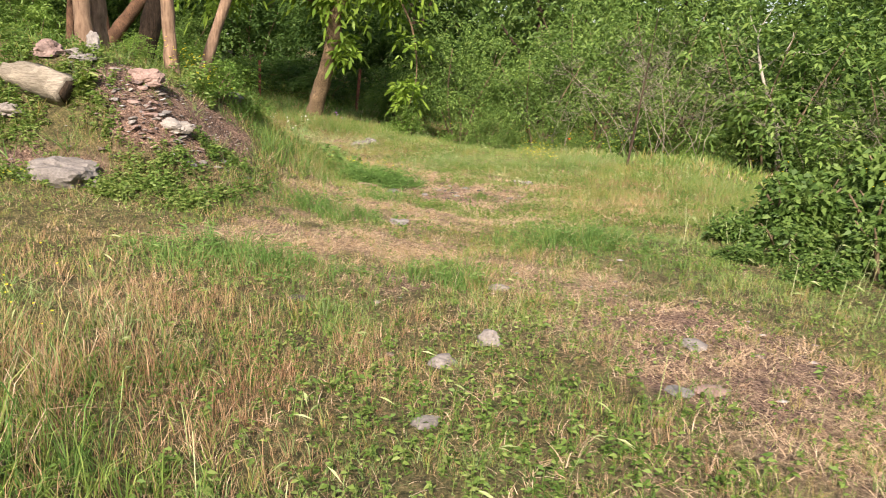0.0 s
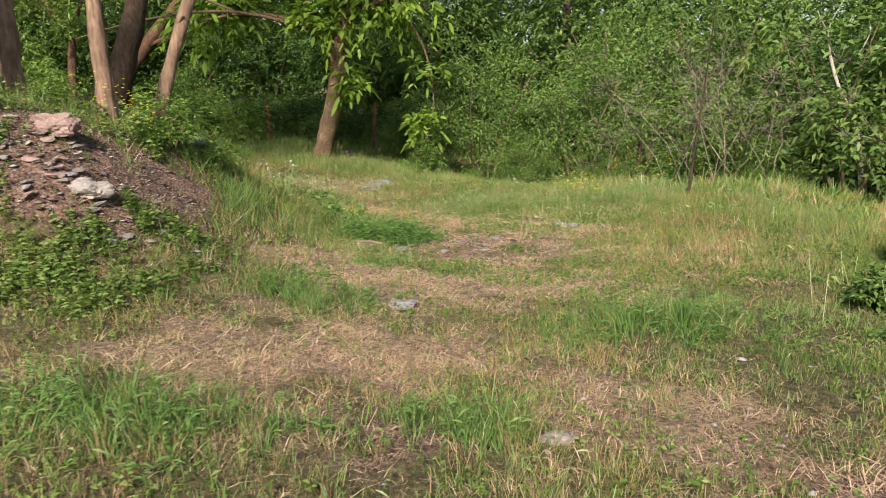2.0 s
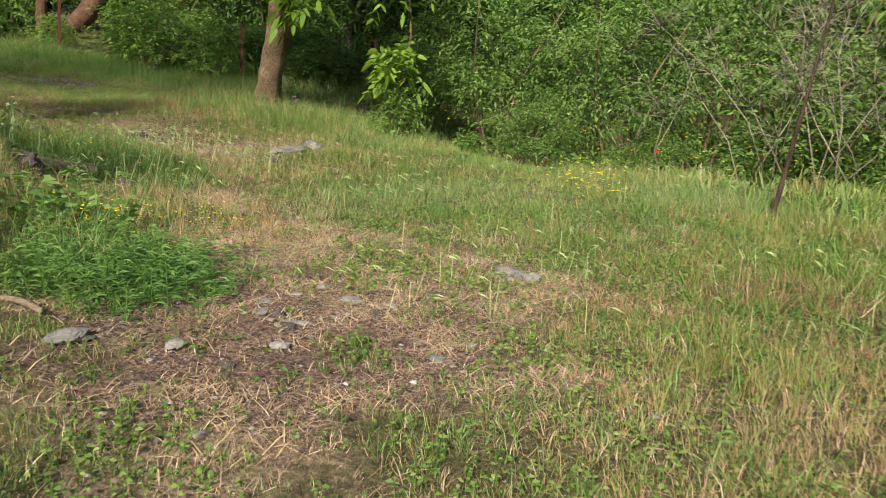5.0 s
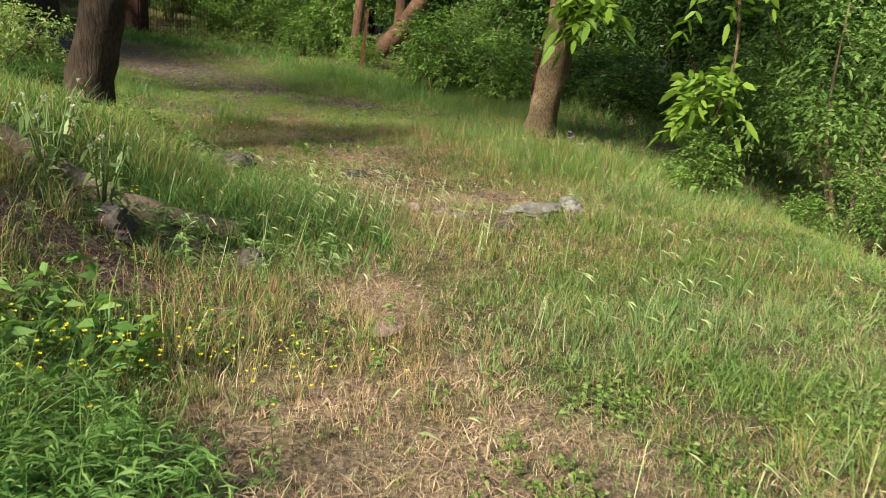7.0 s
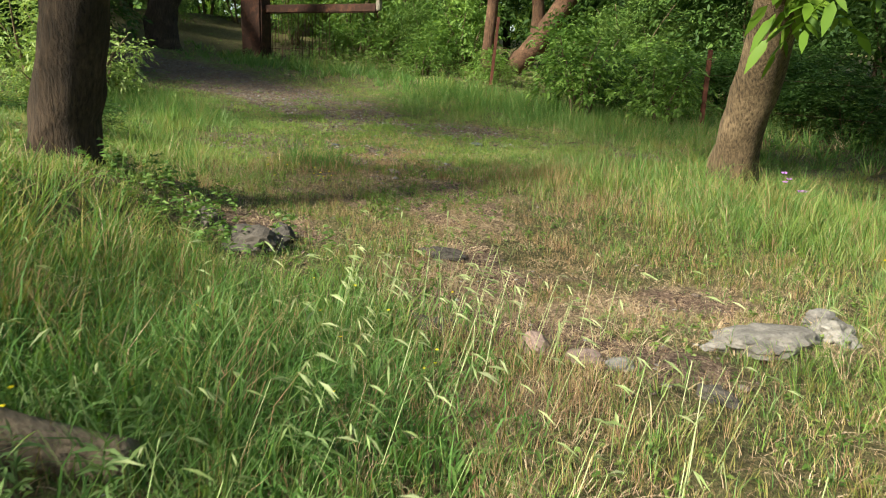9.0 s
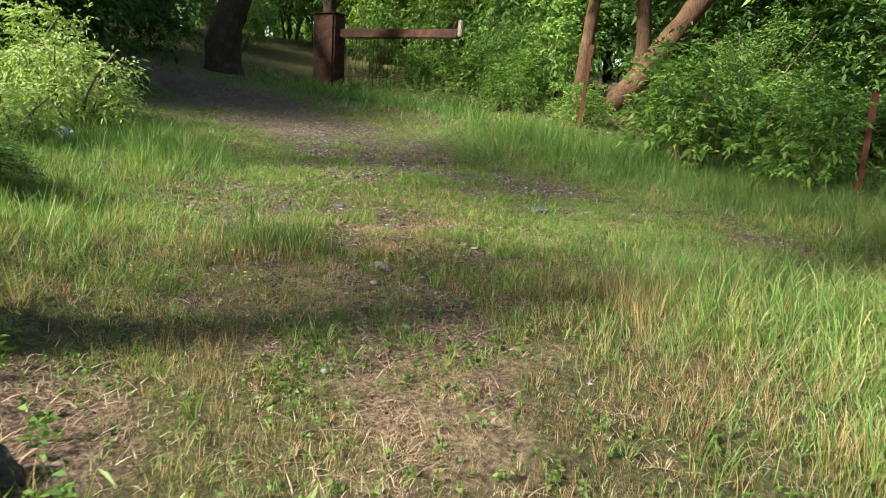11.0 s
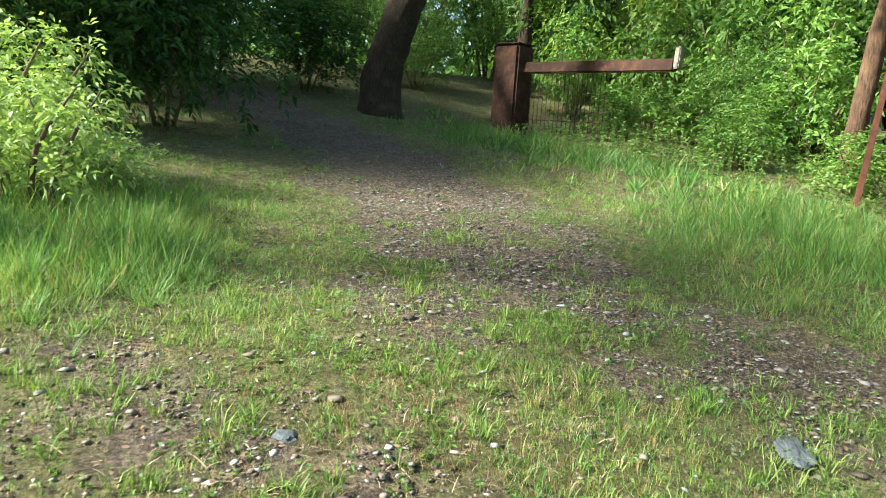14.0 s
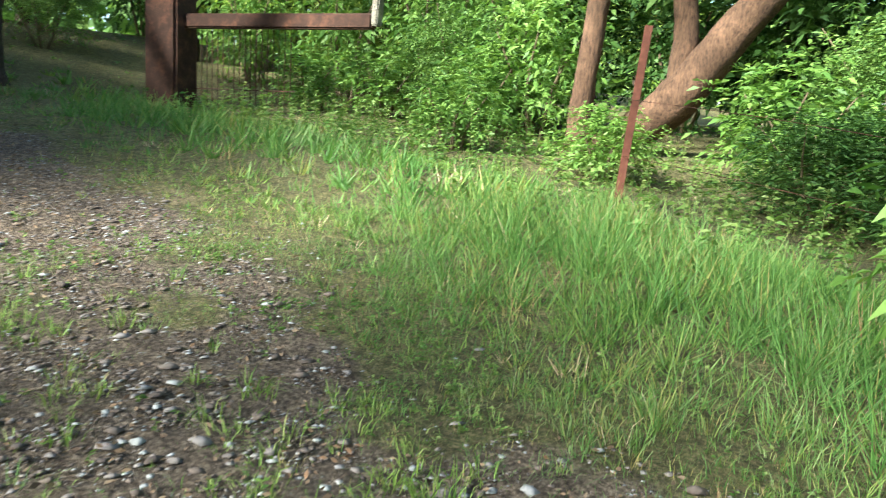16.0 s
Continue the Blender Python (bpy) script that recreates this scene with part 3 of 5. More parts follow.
def bush(name, x, y, size, tall, mat, kind, leaf, n, label, stems=5, twig=TWIG_BROWN, group="bushes at the wood's edge", lift=0.5, lumps=26, clump=1.0):
    z = float(gz(x, y))
    e = thing(name, x, y, z, label, "bush", group)
    for k in range(stems):
        a = 2 * math.pi * (k + 0.3) / stems
        q = [(0.12 * math.cos(a), 0.12 * math.sin(a), -0.1), (0.3 * size * math.cos(a), 0.3 * size * math.sin(a), 0.4 * tall), (0.62 * size * math.cos(a + 0.4), 0.62 * size * math.sin(a + 0.4), 0.8 * tall)]
        part("stem", limb_mesh("stem", q, [0.035, 0.022, 0.006], twig, 6, 0.1, 3, k), e)
    v, f = crown(n, size, size, tall * 0.55, mat, kind, leaf, lumps, 0.35, 0.3, 3 if leaf > 0.09 else 2, clump)
    v = v + np.array([0, 0, tall * lift])
    part("foliage", soup("foliage", v, f, mat), e)
    return e


def put_copy(ob, x, y, turn, scale=1.0, high=1.0):
    m = pose(x, y, float(gz(x, y)), 0, 0, turn) @ Matrix.Diagonal((scale, scale, scale * high, 1))
    return copy_thing(ob, m)

LARGE = "large walnut-like tree with drooping bright green leaves"


def tree(name, x, y, label, trunk, radii, limbs, bark_mat, crowns, leaf_mat, leaf=0.15, group="", pairs=3):
    """A tree: trunk and limbs are given from its foot, crowns as (x, y, z, rx, ry, rz, stalks)."""
    e = thing(name, x, y, float(gz(x, y)) - 0.05, label, "tree", group)
    stem = part("trunk", limb_mesh("trunk", trunk, radii, bark_mat, 16, 0.2, 5, x), e)
    for k, (q, r) in enumerate(limbs):
        part("limb", limb_mesh("limb", q, r, bark_mat, 9, 0.15, 4, k), stem)
    sets = []
    for cx, cy, cz, rx, ry, rz, n in crowns:
        v, f = crown(n, rx, ry, rz, leaf_mat, "spray", leaf, max(6, n // 40), 0.2, 0.4, pairs)
        sets.append((v + np.array([cx, cy, cz]), f))
    part("crown", soup("crown", *join(*sets), leaf_mat), e)
    return e


# the leaning tree by the end of the trail
tree("tree", -4.06, 20.33, "leaning tree with rough grey-brown trunk and drooping leaves", [(-0.02, 0.05, -0.1), (0.1, -0.1, 0.5), (0.42, -0.45, 1.3), (0.72, -0.95, 2.1), (0.75, -1.15, 2.6)],
     [0.27, 0.2, 0.185, 0.17, 0.16],
     [([(0.72, -1.0, 2.3), (0.3, -1.0, 3.1), (-0.5, -0.9, 4.2), (-1.3, -0.8, 5.4)], [0.14, 0.11, 0.08, 0.03]),
      ([(0.75, -1.1, 2.5), (1.2, -1.2, 3.4), (1.8, -1.0, 4.5), (2.3, -0.9, 5.8)], [0.14, 0.11, 0.08, 0.03]),
      ([(1.0, -1.2, 3.0), (2.0, -1.5, 3.4), (3.0, -1.6, 3.3)], [0.07, 0.05, 0.015]),
      ([(2.0, -1.5, 3.4), (2.55, -1.2, 2.4), (2.68, -1.0, 1.3), (2.5, -1.0, 0.5)], [0.03, 0.02, 0.014, 0.005]), ([(0.4, -1.0, 2.9), (-0.8, -1.6, 3.2), (-1.9, -2.0, 3.0)], [0.06, 0.04, 0.012]), ([(0.5, -1.0, 2.8), (-0.9, -2.2, 3.15), (-2.3, -3.0, 3.0), (-3.4, -3.6, 2.65)], [0.04, 0.03, 0.02, 0.008]), ([(-0.9, -2.2, 3.15), (-1.9, -2.4, 3.6), (-2.9, -2.5, 4.1)], [0.025, 0.018, 0.006])],
     BARK, [(0.0, 0.6, 6.6, 3.9, 3.4, 2.2, 1500), (0.2, -0.4, 4.3, 1.8, 1.3, 0.9, 420), (1.9, -1.0, 3.4, 1.1, 0.8, 0.7, 280), (-1.6, -1.5, 3.2, 1.0, 0.9, 0.7, 280), (0.6, -1.3, 3.0, 1.0, 0.7, 0.55, 150), (0.95, -0.9, 1.85, 0.28, 0.3, 0.42, 44), (2.5, -1.0, 0.75, 0.24, 0.27, 0.38, 32), (2.55, -1.1, 1.9, 0.3, 0.35, 0.5, 16)], LEAF_A, 0.17)
# the leaning tree on the bank
# its crown is out of view, spread wide to shade track and verge
tree("tree", -6.38, 15.42, "dark leaning tree on the grassy bank", [(-0.12, 0, -0.2), (-0.02, 0.0, 0.35), (0.28, 0.05, 1.3), (0.64, 0.1, 2.4), (0.95, 0.2, 3.6)], [0.3, 0.22, 0.2, 0.18, 0.15],
     [([(0.75, 0.15, 3.2), (0.2, 0.0, 4.4), (-0.6, 0.1, 5.6)], [0.12, 0.08, 0.03]), ([(0.8, 0.2, 3.5), (1.5, 0.6, 4.6), (2.0, 0.8, 5.8)], [0.12, 0.08, 0.03]), ([(0.4, 0.05, 4.0), (-0.9, -1.0, 5.2), (-2.0, -2.0, 6.2)], [0.09, 0.06, 0.02]), ([(0.9, 0.2, 3.6), (-0.4, 2.2, 5.4), (-2.4, 4.6, 6.6)], [0.1, 0.07, 0.02])],
     BARK_DARK, [(0.6, 0.4, 6.6, 2.0, 1.9, 1.0, 300), (-2.2, -1.8, 7.0, 3.4, 3.6, 1.2, 360), (-1.8, 2.2, 6.9, 3.4, 2.6, 1.1, 480)], LEAF_A, 0.16)
# unseen tall trees added south of the track, their boughs shade it
for tx, ty, stalks in ((-12.2, 13.0, 320), (-18.4, 13.4, 1000), (-23.4, 13.2, 1000)):
    tree("tree", tx, ty, "unseen tall dark tree, boughs added to shade the track", [(0, 0, -0.2), (0.1, 0.1, 2.0), (0.2, 0.2, 4.2), (0.1, 0.4, 6.4)], [0.36, 0.27, 0.23, 0.14],
         [([(0.2, 0.3, 4.4), (1.2, 0.9, 6.0), (1.8, 1.2, 7.2)], [0.15, 0.1, 0.03]), ([(0.2, 0.2, 4.2), (-1.4, -1.6, 6.0), (-2.2, -3.6, 7.0)], [0.14, 0.09, 0.03]), ([(0.1, 0.4, 6.0), (0.8, -1.5, 7.0), (1.6, -3.6, 7.4)], [0.12, 0.09, 0.03]), ([(0.1, 0.4, 6.0), (-0.9, 0.6, 7.0), (-1.6, 1.0, 7.4)], [0.12, 0.09, 0.03])],
         BARK_DARK, [(0.0, -1.8, 7.2, 3.4, 3.6, 1.5, stalks), (0.2, 3.4, 7.4, 3.2, 2.6, 1.1, 280)], LEAF_A, 0.18)
# trees by the gate and behind the fence
tree("tree", -22.1, 23.4, "thick dark tree leaning over the stony track", [(0, 0, -0.2), (0.05, 0, 1.0), (0.5, 0.25, 2.2), (1.2, 0.5, 3.6), (1.9, 0.8, 5.2)], [0.55, 0.4, 0.36, 0.3, 0.24],
     [([(0.3, 0.1, 1.7), (-0.6, 0.3, 2.8), (-1.6, 0.4, 4.2)], [0.2, 0.15, 0.06]), ([(1.3, 0.6, 3.8), (0.8, 0.2, 5.0), (0.5, -0.4, 6.4)], [0.16, 0.1, 0.04])],
     BARK_DARK, [(0.8, -0.2, 8.6, 4.6, 4.0, 1.9, 1100), (-2.2, 0.0, 4.6, 1.8, 1.5, 1.1, 220)], LEAF_B, 0.16)
tree("tree", -15.1, 29.2, "slender tree behind the fence", [(0, 0, -0.2), (0.05, 0, 0.9), (0.2, 0, 2.2), (0.3, 0.1, 3.6)], [0.2, 0.155, 0.14, 0.12],
     [([(0.28, 0.05, 3.2), (0.9, 0.1, 4.4)], [0.09, 0.03]), ([(0.25, 0.0, 2.9), (-0.5, -0.2, 4.2)], [0.09, 0.03])],
     BARK_BROWN, [(0.2, -0.1, 4.6, 2.4, 2.2, 1.5, 520), (0.3, -0.6, 3.3, 1.1, 0.9, 0.6, 120)], LEAF_B, 0.14)
tree("tree", -14.9, 30.0, "tree with two heavy leaning limbs behind the fence", [(-0.9, 0, -0.3), (-0.1, 0.1, 0.25), (0.7, 0.1, 0.8), (1.5, 0.2, 1.8), (2.7, 0.3, 3.2), (4.0, 0.4, 4.6)], [0.24, 0.26, 0.3, 0.25, 0.2, 0.12],
     [([(0.75, 0.1, 0.9), (0.75, 0.15, 1.6), (0.62, 0.2, 2.8), (0.7, 0.2, 4.2)], [0.22, 0.17, 0.15, 0.1]), ([(2.2, 0.25, 2.6), (3.4, 0.2, 2.9), (4.8, 0.0, 2.7)], [0.1, 0.07, 0.02])],
     BARK_BROWN, [(2.0, 0.6, 5.6, 3.4, 2.6, 1.8, 760), (4.4, 0.2, 3.0, 1.5, 1.2, 0.9, 160)], LEAF_B, 0.14)

# trunks standing on the bank, bare below; unseen leafy tops added to cast shade
for tx, ty, lean, r, tall, wide, stalks, west, high in ((-4.22, 9.75, (-0.3, 0.0), 0.084, 4.2, 1.6, 115, -2.4, 1.12), (-4.28, 10.15, (-0.14, 0.1), 0.088, 4.0, 1.6, 115, -2.8, 1.15), (-3.5, 10.3, (-0.1, 0.05), 0.07, 4.4, 1.5, 90, -0.4, 1.9), (-3.56, 11.3, (1.35, 0.2), 0.068, 3.8, 1.0, 60, -1.2, 2.0)):
    e = thing("tree", tx, ty, float(gz(tx, ty)) - 0.1, "tan-barked tree on the bank, bare below, unseen leafy top added for shade", "tree", "trunks on the bank")
    top = (lean[0] + west, lean[1] * 2.4, tall * high)
    q = [(0, 0, 0), (lean[0] * 0.22, lean[1] * 0.3, tall * 0.25), (lean[0] * 0.6 + 0.02, lean[1], tall * 0.6), (lean[0], lean[1] * 1.6, tall * 0.9), (lean[0] + 0.3 * west, lean[1] * 2, tall * (0.5 + 0.5 * high)), top]
    stem = part("trunk", limb_mesh("trunk", q, [r * 1.3, r, r * 0.93, r * 0.8, r * 0.55, r * 0.25], BARK_PALE, 14, 0.3, 8, tx * 3), e)
    part("branch_stub", limb_mesh("branch_stub", [(lean[0] * 0.25, lean[1] * 0.3, tall * 0.3), (lean[0] * 0.25 + r * 1.5, lean[1] * 0.3 - r, tall * 0.33)], [r * 0.4, r * 0.22], BARK_PALE, 7, 0.2, 3, ty), stem)
    for k in range(3):
        a = 2.1 * k + tx
        part("limb", limb_mesh("limb", [(lean[0] + 0.3 * west, lean[1] * 2, tall * (0.5 + 0.5 * high)), (lean[0] + 0.6 * west + 0.4 * wide * math.cos(a), 0.4 * wide * math.sin(a), tall * (high - 0.08 + 0.04 * k)), (lean[0] + west + 0.7 * wide * math.cos(a), 0.7 * wide * math.sin(a), tall * (high + 0.05 * k))], [r * 0.5, r * 0.35, r * 0.1], BARK_PALE, 7, 0.15, 3, k), stem)
    v, f = crown(stalks, wide, wide, 1.2, LEAF_A, "spray", 0.16, max(8, stalks // 30), 0.2, 0.4, 3)
    part("crown", soup("crown", v + np.array(top), f, LEAF_A), e)

# bushes that face the meadow
broad = bush("bush", -0.4, 22.0, 2.1, 3.4, LEAF_B, "spray", 0.082, 3000, "dense rounded green bush at the wood's edge", lumps=60, clump=0.58)
big = bush("bush", 6.6, 18.6, 2.3, 4.2, LEAF_B, "spray", 0.15, 880, "tall bush with drooping compound leaves", lumps=46, clump=0.62)
elder = bush("bush", -9.0, 25.0, 0.95, 1.7, LEAF_C, "spray", 0.11, 420, "pale green elder bush in front of the fence")
pale = bush("bush", -12.9, 18.0, 0.95, 1.25, LEAF_P, "spray", 0.075, 620, "pale spiky bush standing in tall grass beside the track", lumps=34, clump=0.7)
for x, y, t, s, h in ((-14.3, 17.7, 200, 1.15, 1.1), (-13.6, 18.5, 80, 0.7, 0.75), (-12.0, 17.2, 300, 0.75, 0.7)):
    put_copy(pale, x, y, t, s, h)
weedy = bush("weed_bush", 3.35, 8.9, 0.6, 0.8, LEAF_E, "leaf", 0.085, 2400, "leafy dark green weed thicket with small yellow flowers", 6, TWIG_BROWN, "weed thickets in the meadow", 0.4, 34, 0.75)
for x, y, t, s, h in ((2.95, 8.0, 40, 0.7, 0.75), (3.95, 8.3, 130, 1.0, 1.0), (3.9, 9.9, 220, 1.0, 0.9), (4.8, 9.5, 300, 1.25, 1.1), (4.9, 8.3, 10, 1.2, 1.2), (2.85, 7.2, 90, 0.55, 0.6), (3.6, 7.5, 170, 0.85, 0.9), (5.2, 10.9, 260, 1.2, 0.9), (2.75, 8.75, 320, 0.6, 0.65), (2.5, 7.9, 20, 0.42, 0.5)):
    put_copy(weedy, x, y, t, s, h)
# LEAF_D darkens these bushes and their copies to stand for deep shade
dark = bush("bush", -18.3, 19.0, 2.0, 4.4, LEAF_D, "spray", 0.14, 1600, "dark bush beside the track, leaves coloured as in shade", lift=0.44)
for x, y, t, s, h in ((1.7, 20.9, 60, 0.9, 1.05), (3.2, 22.6, 120, 1.15, 1.2), (-2.2, 24.2, 200, 0.8, 0.75), (5.2, 21.8, 20, 1.1, 1.3), (-11.4, 30.8, 80, 0.9, 0.8), (-18.2, 30.2, 160, 0.8, 0.9), (-27.5, 22.6, 200, 1.2, 1.2), (-31, 24.5, 10, 1.4, 1.4), (-31, 20, 60, 1.4, 1.3), (-26.5, 25.6, 20, 0.8, 0.8), (-28.5, 29.5, 80, 1.1, 1.1), (-29, 26.4, 290, 1.1, 1.2)):
    put_copy(broad, x, y, t, s, h)
for x, y, t, s, h in ((8.8, 16.6, 70, 0.95, 1.0), (9.4, 13.4, 150, 0.9, 0.95), (4.2, 19.4, 230, 0.7, 0.8), (11.6, 19.5, 10, 1.3, 1.2), (12.5, 14.5, 100, 1.2, 1.1)):
    put_copy(big, x, y, t, s, h)
for x, y, t, s, h in ((-7.6, 25.4, 90, 0.9, 0.85), (-16.4, 29.8, 120, 1.15, 1.0), (-19.9, 29.6, 210, 1.0, 0.7), (-15.9, 27.6, 300, 0.8, 0.7), (-9.9, 29.0, 10, 1.0, 0.7),
                    (-1.6, 19.6, 50, 0.5, 0.8), (-13.6, 27.8, 75, 0.75, 0.6), (-16.8, 29.2, 15, 0.9, 0.8), (-12.2, 29.2, 330, 1.0, 0.8), (-21.2, 28.9, 40, 0.9, 0.7), (-3.0, 10.4, 140, 0.42, 0.6), (-3.75, 9.9, 250, 0.25, 0.7), (-2.75, 10.9, 300, 0.3, 0.6)):
    put_copy(elder, x, y, t, s, h)
for x, y, t, s, h in ((-24.4, 29.4, 100, 1.2, 1.2), (-22.2, 30.4, 190, 1.4, 1.3), (-19.6, 30.6, 260, 1.4, 1.4), (-17.6, 30.8, 70, 1.4, 1.3)):
    put_copy(elder, x, y, t, s, h)
# elder copies lightened with LEAF_Y so that they look sunlit
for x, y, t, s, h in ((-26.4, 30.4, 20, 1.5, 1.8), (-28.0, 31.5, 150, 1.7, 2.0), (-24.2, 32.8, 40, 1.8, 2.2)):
    b = tagged(put_copy(elder, x, y, t, s, h), "bush beyond the gate, leaves coloured yellow-green as if sunlit", "bush")
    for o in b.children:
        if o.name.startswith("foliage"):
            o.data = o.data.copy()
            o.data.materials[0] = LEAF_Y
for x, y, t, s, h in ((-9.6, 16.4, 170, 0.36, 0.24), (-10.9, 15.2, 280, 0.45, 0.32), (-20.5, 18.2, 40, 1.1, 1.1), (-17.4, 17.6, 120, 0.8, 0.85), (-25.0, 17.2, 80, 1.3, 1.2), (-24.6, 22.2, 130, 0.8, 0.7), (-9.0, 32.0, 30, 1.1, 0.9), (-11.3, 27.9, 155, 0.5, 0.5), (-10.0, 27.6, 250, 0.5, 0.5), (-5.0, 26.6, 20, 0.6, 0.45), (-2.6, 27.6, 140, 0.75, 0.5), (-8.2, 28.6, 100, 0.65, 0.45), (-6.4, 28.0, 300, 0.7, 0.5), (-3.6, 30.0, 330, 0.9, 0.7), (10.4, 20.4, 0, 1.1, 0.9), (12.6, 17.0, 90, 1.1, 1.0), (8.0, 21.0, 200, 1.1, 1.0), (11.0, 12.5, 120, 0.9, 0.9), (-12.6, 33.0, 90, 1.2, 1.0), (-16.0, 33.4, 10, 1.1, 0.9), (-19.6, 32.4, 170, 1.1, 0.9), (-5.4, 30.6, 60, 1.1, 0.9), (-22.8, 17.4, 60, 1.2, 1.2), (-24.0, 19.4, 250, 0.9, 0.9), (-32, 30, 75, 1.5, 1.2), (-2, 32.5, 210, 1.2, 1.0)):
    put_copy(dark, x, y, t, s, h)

for x, y, t, s, h in ((0.4, 20.3, 30, 0.5, 0.8), (2.1, 20.0, 250, 0.45, 0.7), (4.2, 19.5, 310, 0.42, 0.8), (5.4, 18.8, 20, 0.38, 0.9), (7.2, 16.8, 170, 0.45, 0.8)):
    put_copy(broad, x, y, t, s, h)
for x, y, t, s, h in ((1.2, 19.3, 140, 0.5, 0.55), (3.2, 19.0, 80, 0.6, 0.6), (-0.7, 20.4, 200, 0.45, 0.6), (4.8, 18.4, 200, 0.45, 0.6)):
    put_copy(elder, x, y, t, s, h)

# dead and half-dead brushwood at the meadow's edge


def brushwood(x, y, tall, n, label):
    e = thing("dead_shrub", x, y, float(gz(x, y)), label, "shrub", "dead shrubs")
    r = random.Random(int(100 * x + y))
    sets = []
    for k in range(n):
        a, b = r.uniform(0, 6.28), r.uniform(0.2, 0.9)
        p = Vector((r.uniform(-0.5, 0.5), r.uniform(-0.4, 0.4), 0))
        h = tall * r.uniform(0.5, 1.1)
        q = [p]
        for i in range(4):
            q.append(q[-1] + Vector((math.cos(a) * b * h / 5, math.sin(a) * b * h / 5, h / 4 * (1 - 0.12 * i))) + Vector((r.uniform(-1, 1), r.uniform(-1, 1), r.uniform(-0.6, 0.6))) * 0.2)
        sets.append(tube(q, [0.008, 0.006, 0.0045, 0.003, 0.0015], 5))
        for i in range(2, 5):
            for _ in range(16):
                w = Vector((r.uniform(-1, 1), r.uniform(-1, 1), r.uniform(-0.3, 0.9))) * 0.45
                sets.append(tube([q[i], q[i] + w * 0.6 + Vector((0, 0, 0.05)), q[i] + w], [0.0028, 0.002, 0.001], 3))
    part("brush", soup("brush", *join(*sets), TWIG), e)
    return e


brushwood(3.6, 18.0, 2.9, 10, "tangled grey dead shrub at the meadow's edge")
brushwood(4.6, 17.9, 3.4, 9, "tangled grey dead shrub at the meadow's edge")
brushwood(1.9, 19.4, 2.8, 4, "tangled grey dead shrub at the meadow's edge")
brushwood(7.0, 17.2, 3.3, 6, "tangled grey dead shrub over the gully")
brushwood(8.2, 15.2, 2.6, 6, "tangled grey dead shrub over the gully")
e = thing("dead_sapling", 3.02, 15.6, float(gz(3.02, 15.6)), "thin dark dead stem standing among twigs", "stem")
part("stem", limb_mesh("stem", [(-0.1, 0, -0.1), (0.0, 0, 0.7), (0.12, 0, 1.6), (0.3, 0.1, 2.9)], [0.026, 0.021, 0.014, 0.006], BARK_DARK, 7, 0.2, 4), e)

e = thing("dead_tree", 6.9, 18.6, float(gz(6.9, 18.6)), "pale leafless dead tree rising behind the bushes", "tree")
stem = part("trunk", limb_mesh("trunk", [(0, 0, -0.2), (-0.15, 0, 1.4), (-0.55, 0.1, 2.5), (-0.7, 0.1, 3.0)], [0.06, 0.05, 0.035, 0.028], TWIG_PALE, 8, 0.2, 5, 3), e)
for q, r in (([(-0.6, 0.1, 2.7), (-0.2, 0.0, 3.05), (0.15, 0.0, 3.1), (0.45, 0, 3.4)], 0.022), ([(-0.7, 0.1, 3.0), (-0.75, 0.1, 3.5), (-0.5, 0.1, 4.0)], 0.022), ([(-0.2, 0.0, 3.05), (-0.05, 0, 3.4), (-0.1, 0.1, 3.8)], 0.014), ([(-0.35, 0.05, 2.0), (-0.9, 0, 2.4), (-1.2, 0, 2.9)], 0.014), ([(0.15, 0, 3.1), (0.5, -0.1, 3.05), (0.75, -0.1, 3.2)], 0.01), ([(-0.75, 0.1, 3.4), (-1.0, 0, 3.8), (-1.05, 0, 4.2)], 0.012)):
    part("branch", limb_mesh("branch", q, [r * (1 - 0.8 * k / (len(q) - 1)) for k in range(len(q))], TWIG_PALE, 6, 0.2, 4, r), stem)

# wood behind: tall crowns from the ground up
wood = tree("tree", 2.0, 28.0, "leafy tree in the wood behind the meadow", [(0, 0, -0.2), (0.1, 0, 2), (0, 0.1, 5)], [0.22, 0.18, 0.1],
            [([(0.05, 0, 2.2), (1.2, 0.3, 4.0)], [0.1, 0.03]), ([(0.05, 0, 1.8), (-1.3, -0.3, 3.6)], [0.1, 0.03])], BARK_DARK,
            [(0, 0, 4.6, 3.4, 3.0, 3.2, 900), (0.6, -1.2, 2.0, 2.0, 1.4, 1.4, 260), (-1.4, -0.6, 2.2, 1.6, 1.4, 1.5, 220)], LEAF_E, 0.2, "trees of the wood")
# crown leaves darkened with LEAF_D for the gloom inside the wood
shade = tree("tree", -10.0, 36.0, "dark leafy tree in the wood, leaves coloured as in shade", [(0, 0, -0.2), (0.1, 0, 2), (0, 0.1, 5)], [0.26, 0.2, 0.1],
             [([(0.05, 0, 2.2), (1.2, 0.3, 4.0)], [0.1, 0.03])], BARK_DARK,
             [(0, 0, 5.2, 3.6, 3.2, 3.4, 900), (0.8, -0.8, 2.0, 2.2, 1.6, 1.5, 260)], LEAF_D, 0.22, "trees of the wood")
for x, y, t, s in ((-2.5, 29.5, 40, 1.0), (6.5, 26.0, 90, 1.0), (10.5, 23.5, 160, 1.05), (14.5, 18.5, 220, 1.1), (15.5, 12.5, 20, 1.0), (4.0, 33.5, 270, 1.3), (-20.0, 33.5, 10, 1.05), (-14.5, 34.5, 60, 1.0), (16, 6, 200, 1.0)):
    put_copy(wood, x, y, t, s)
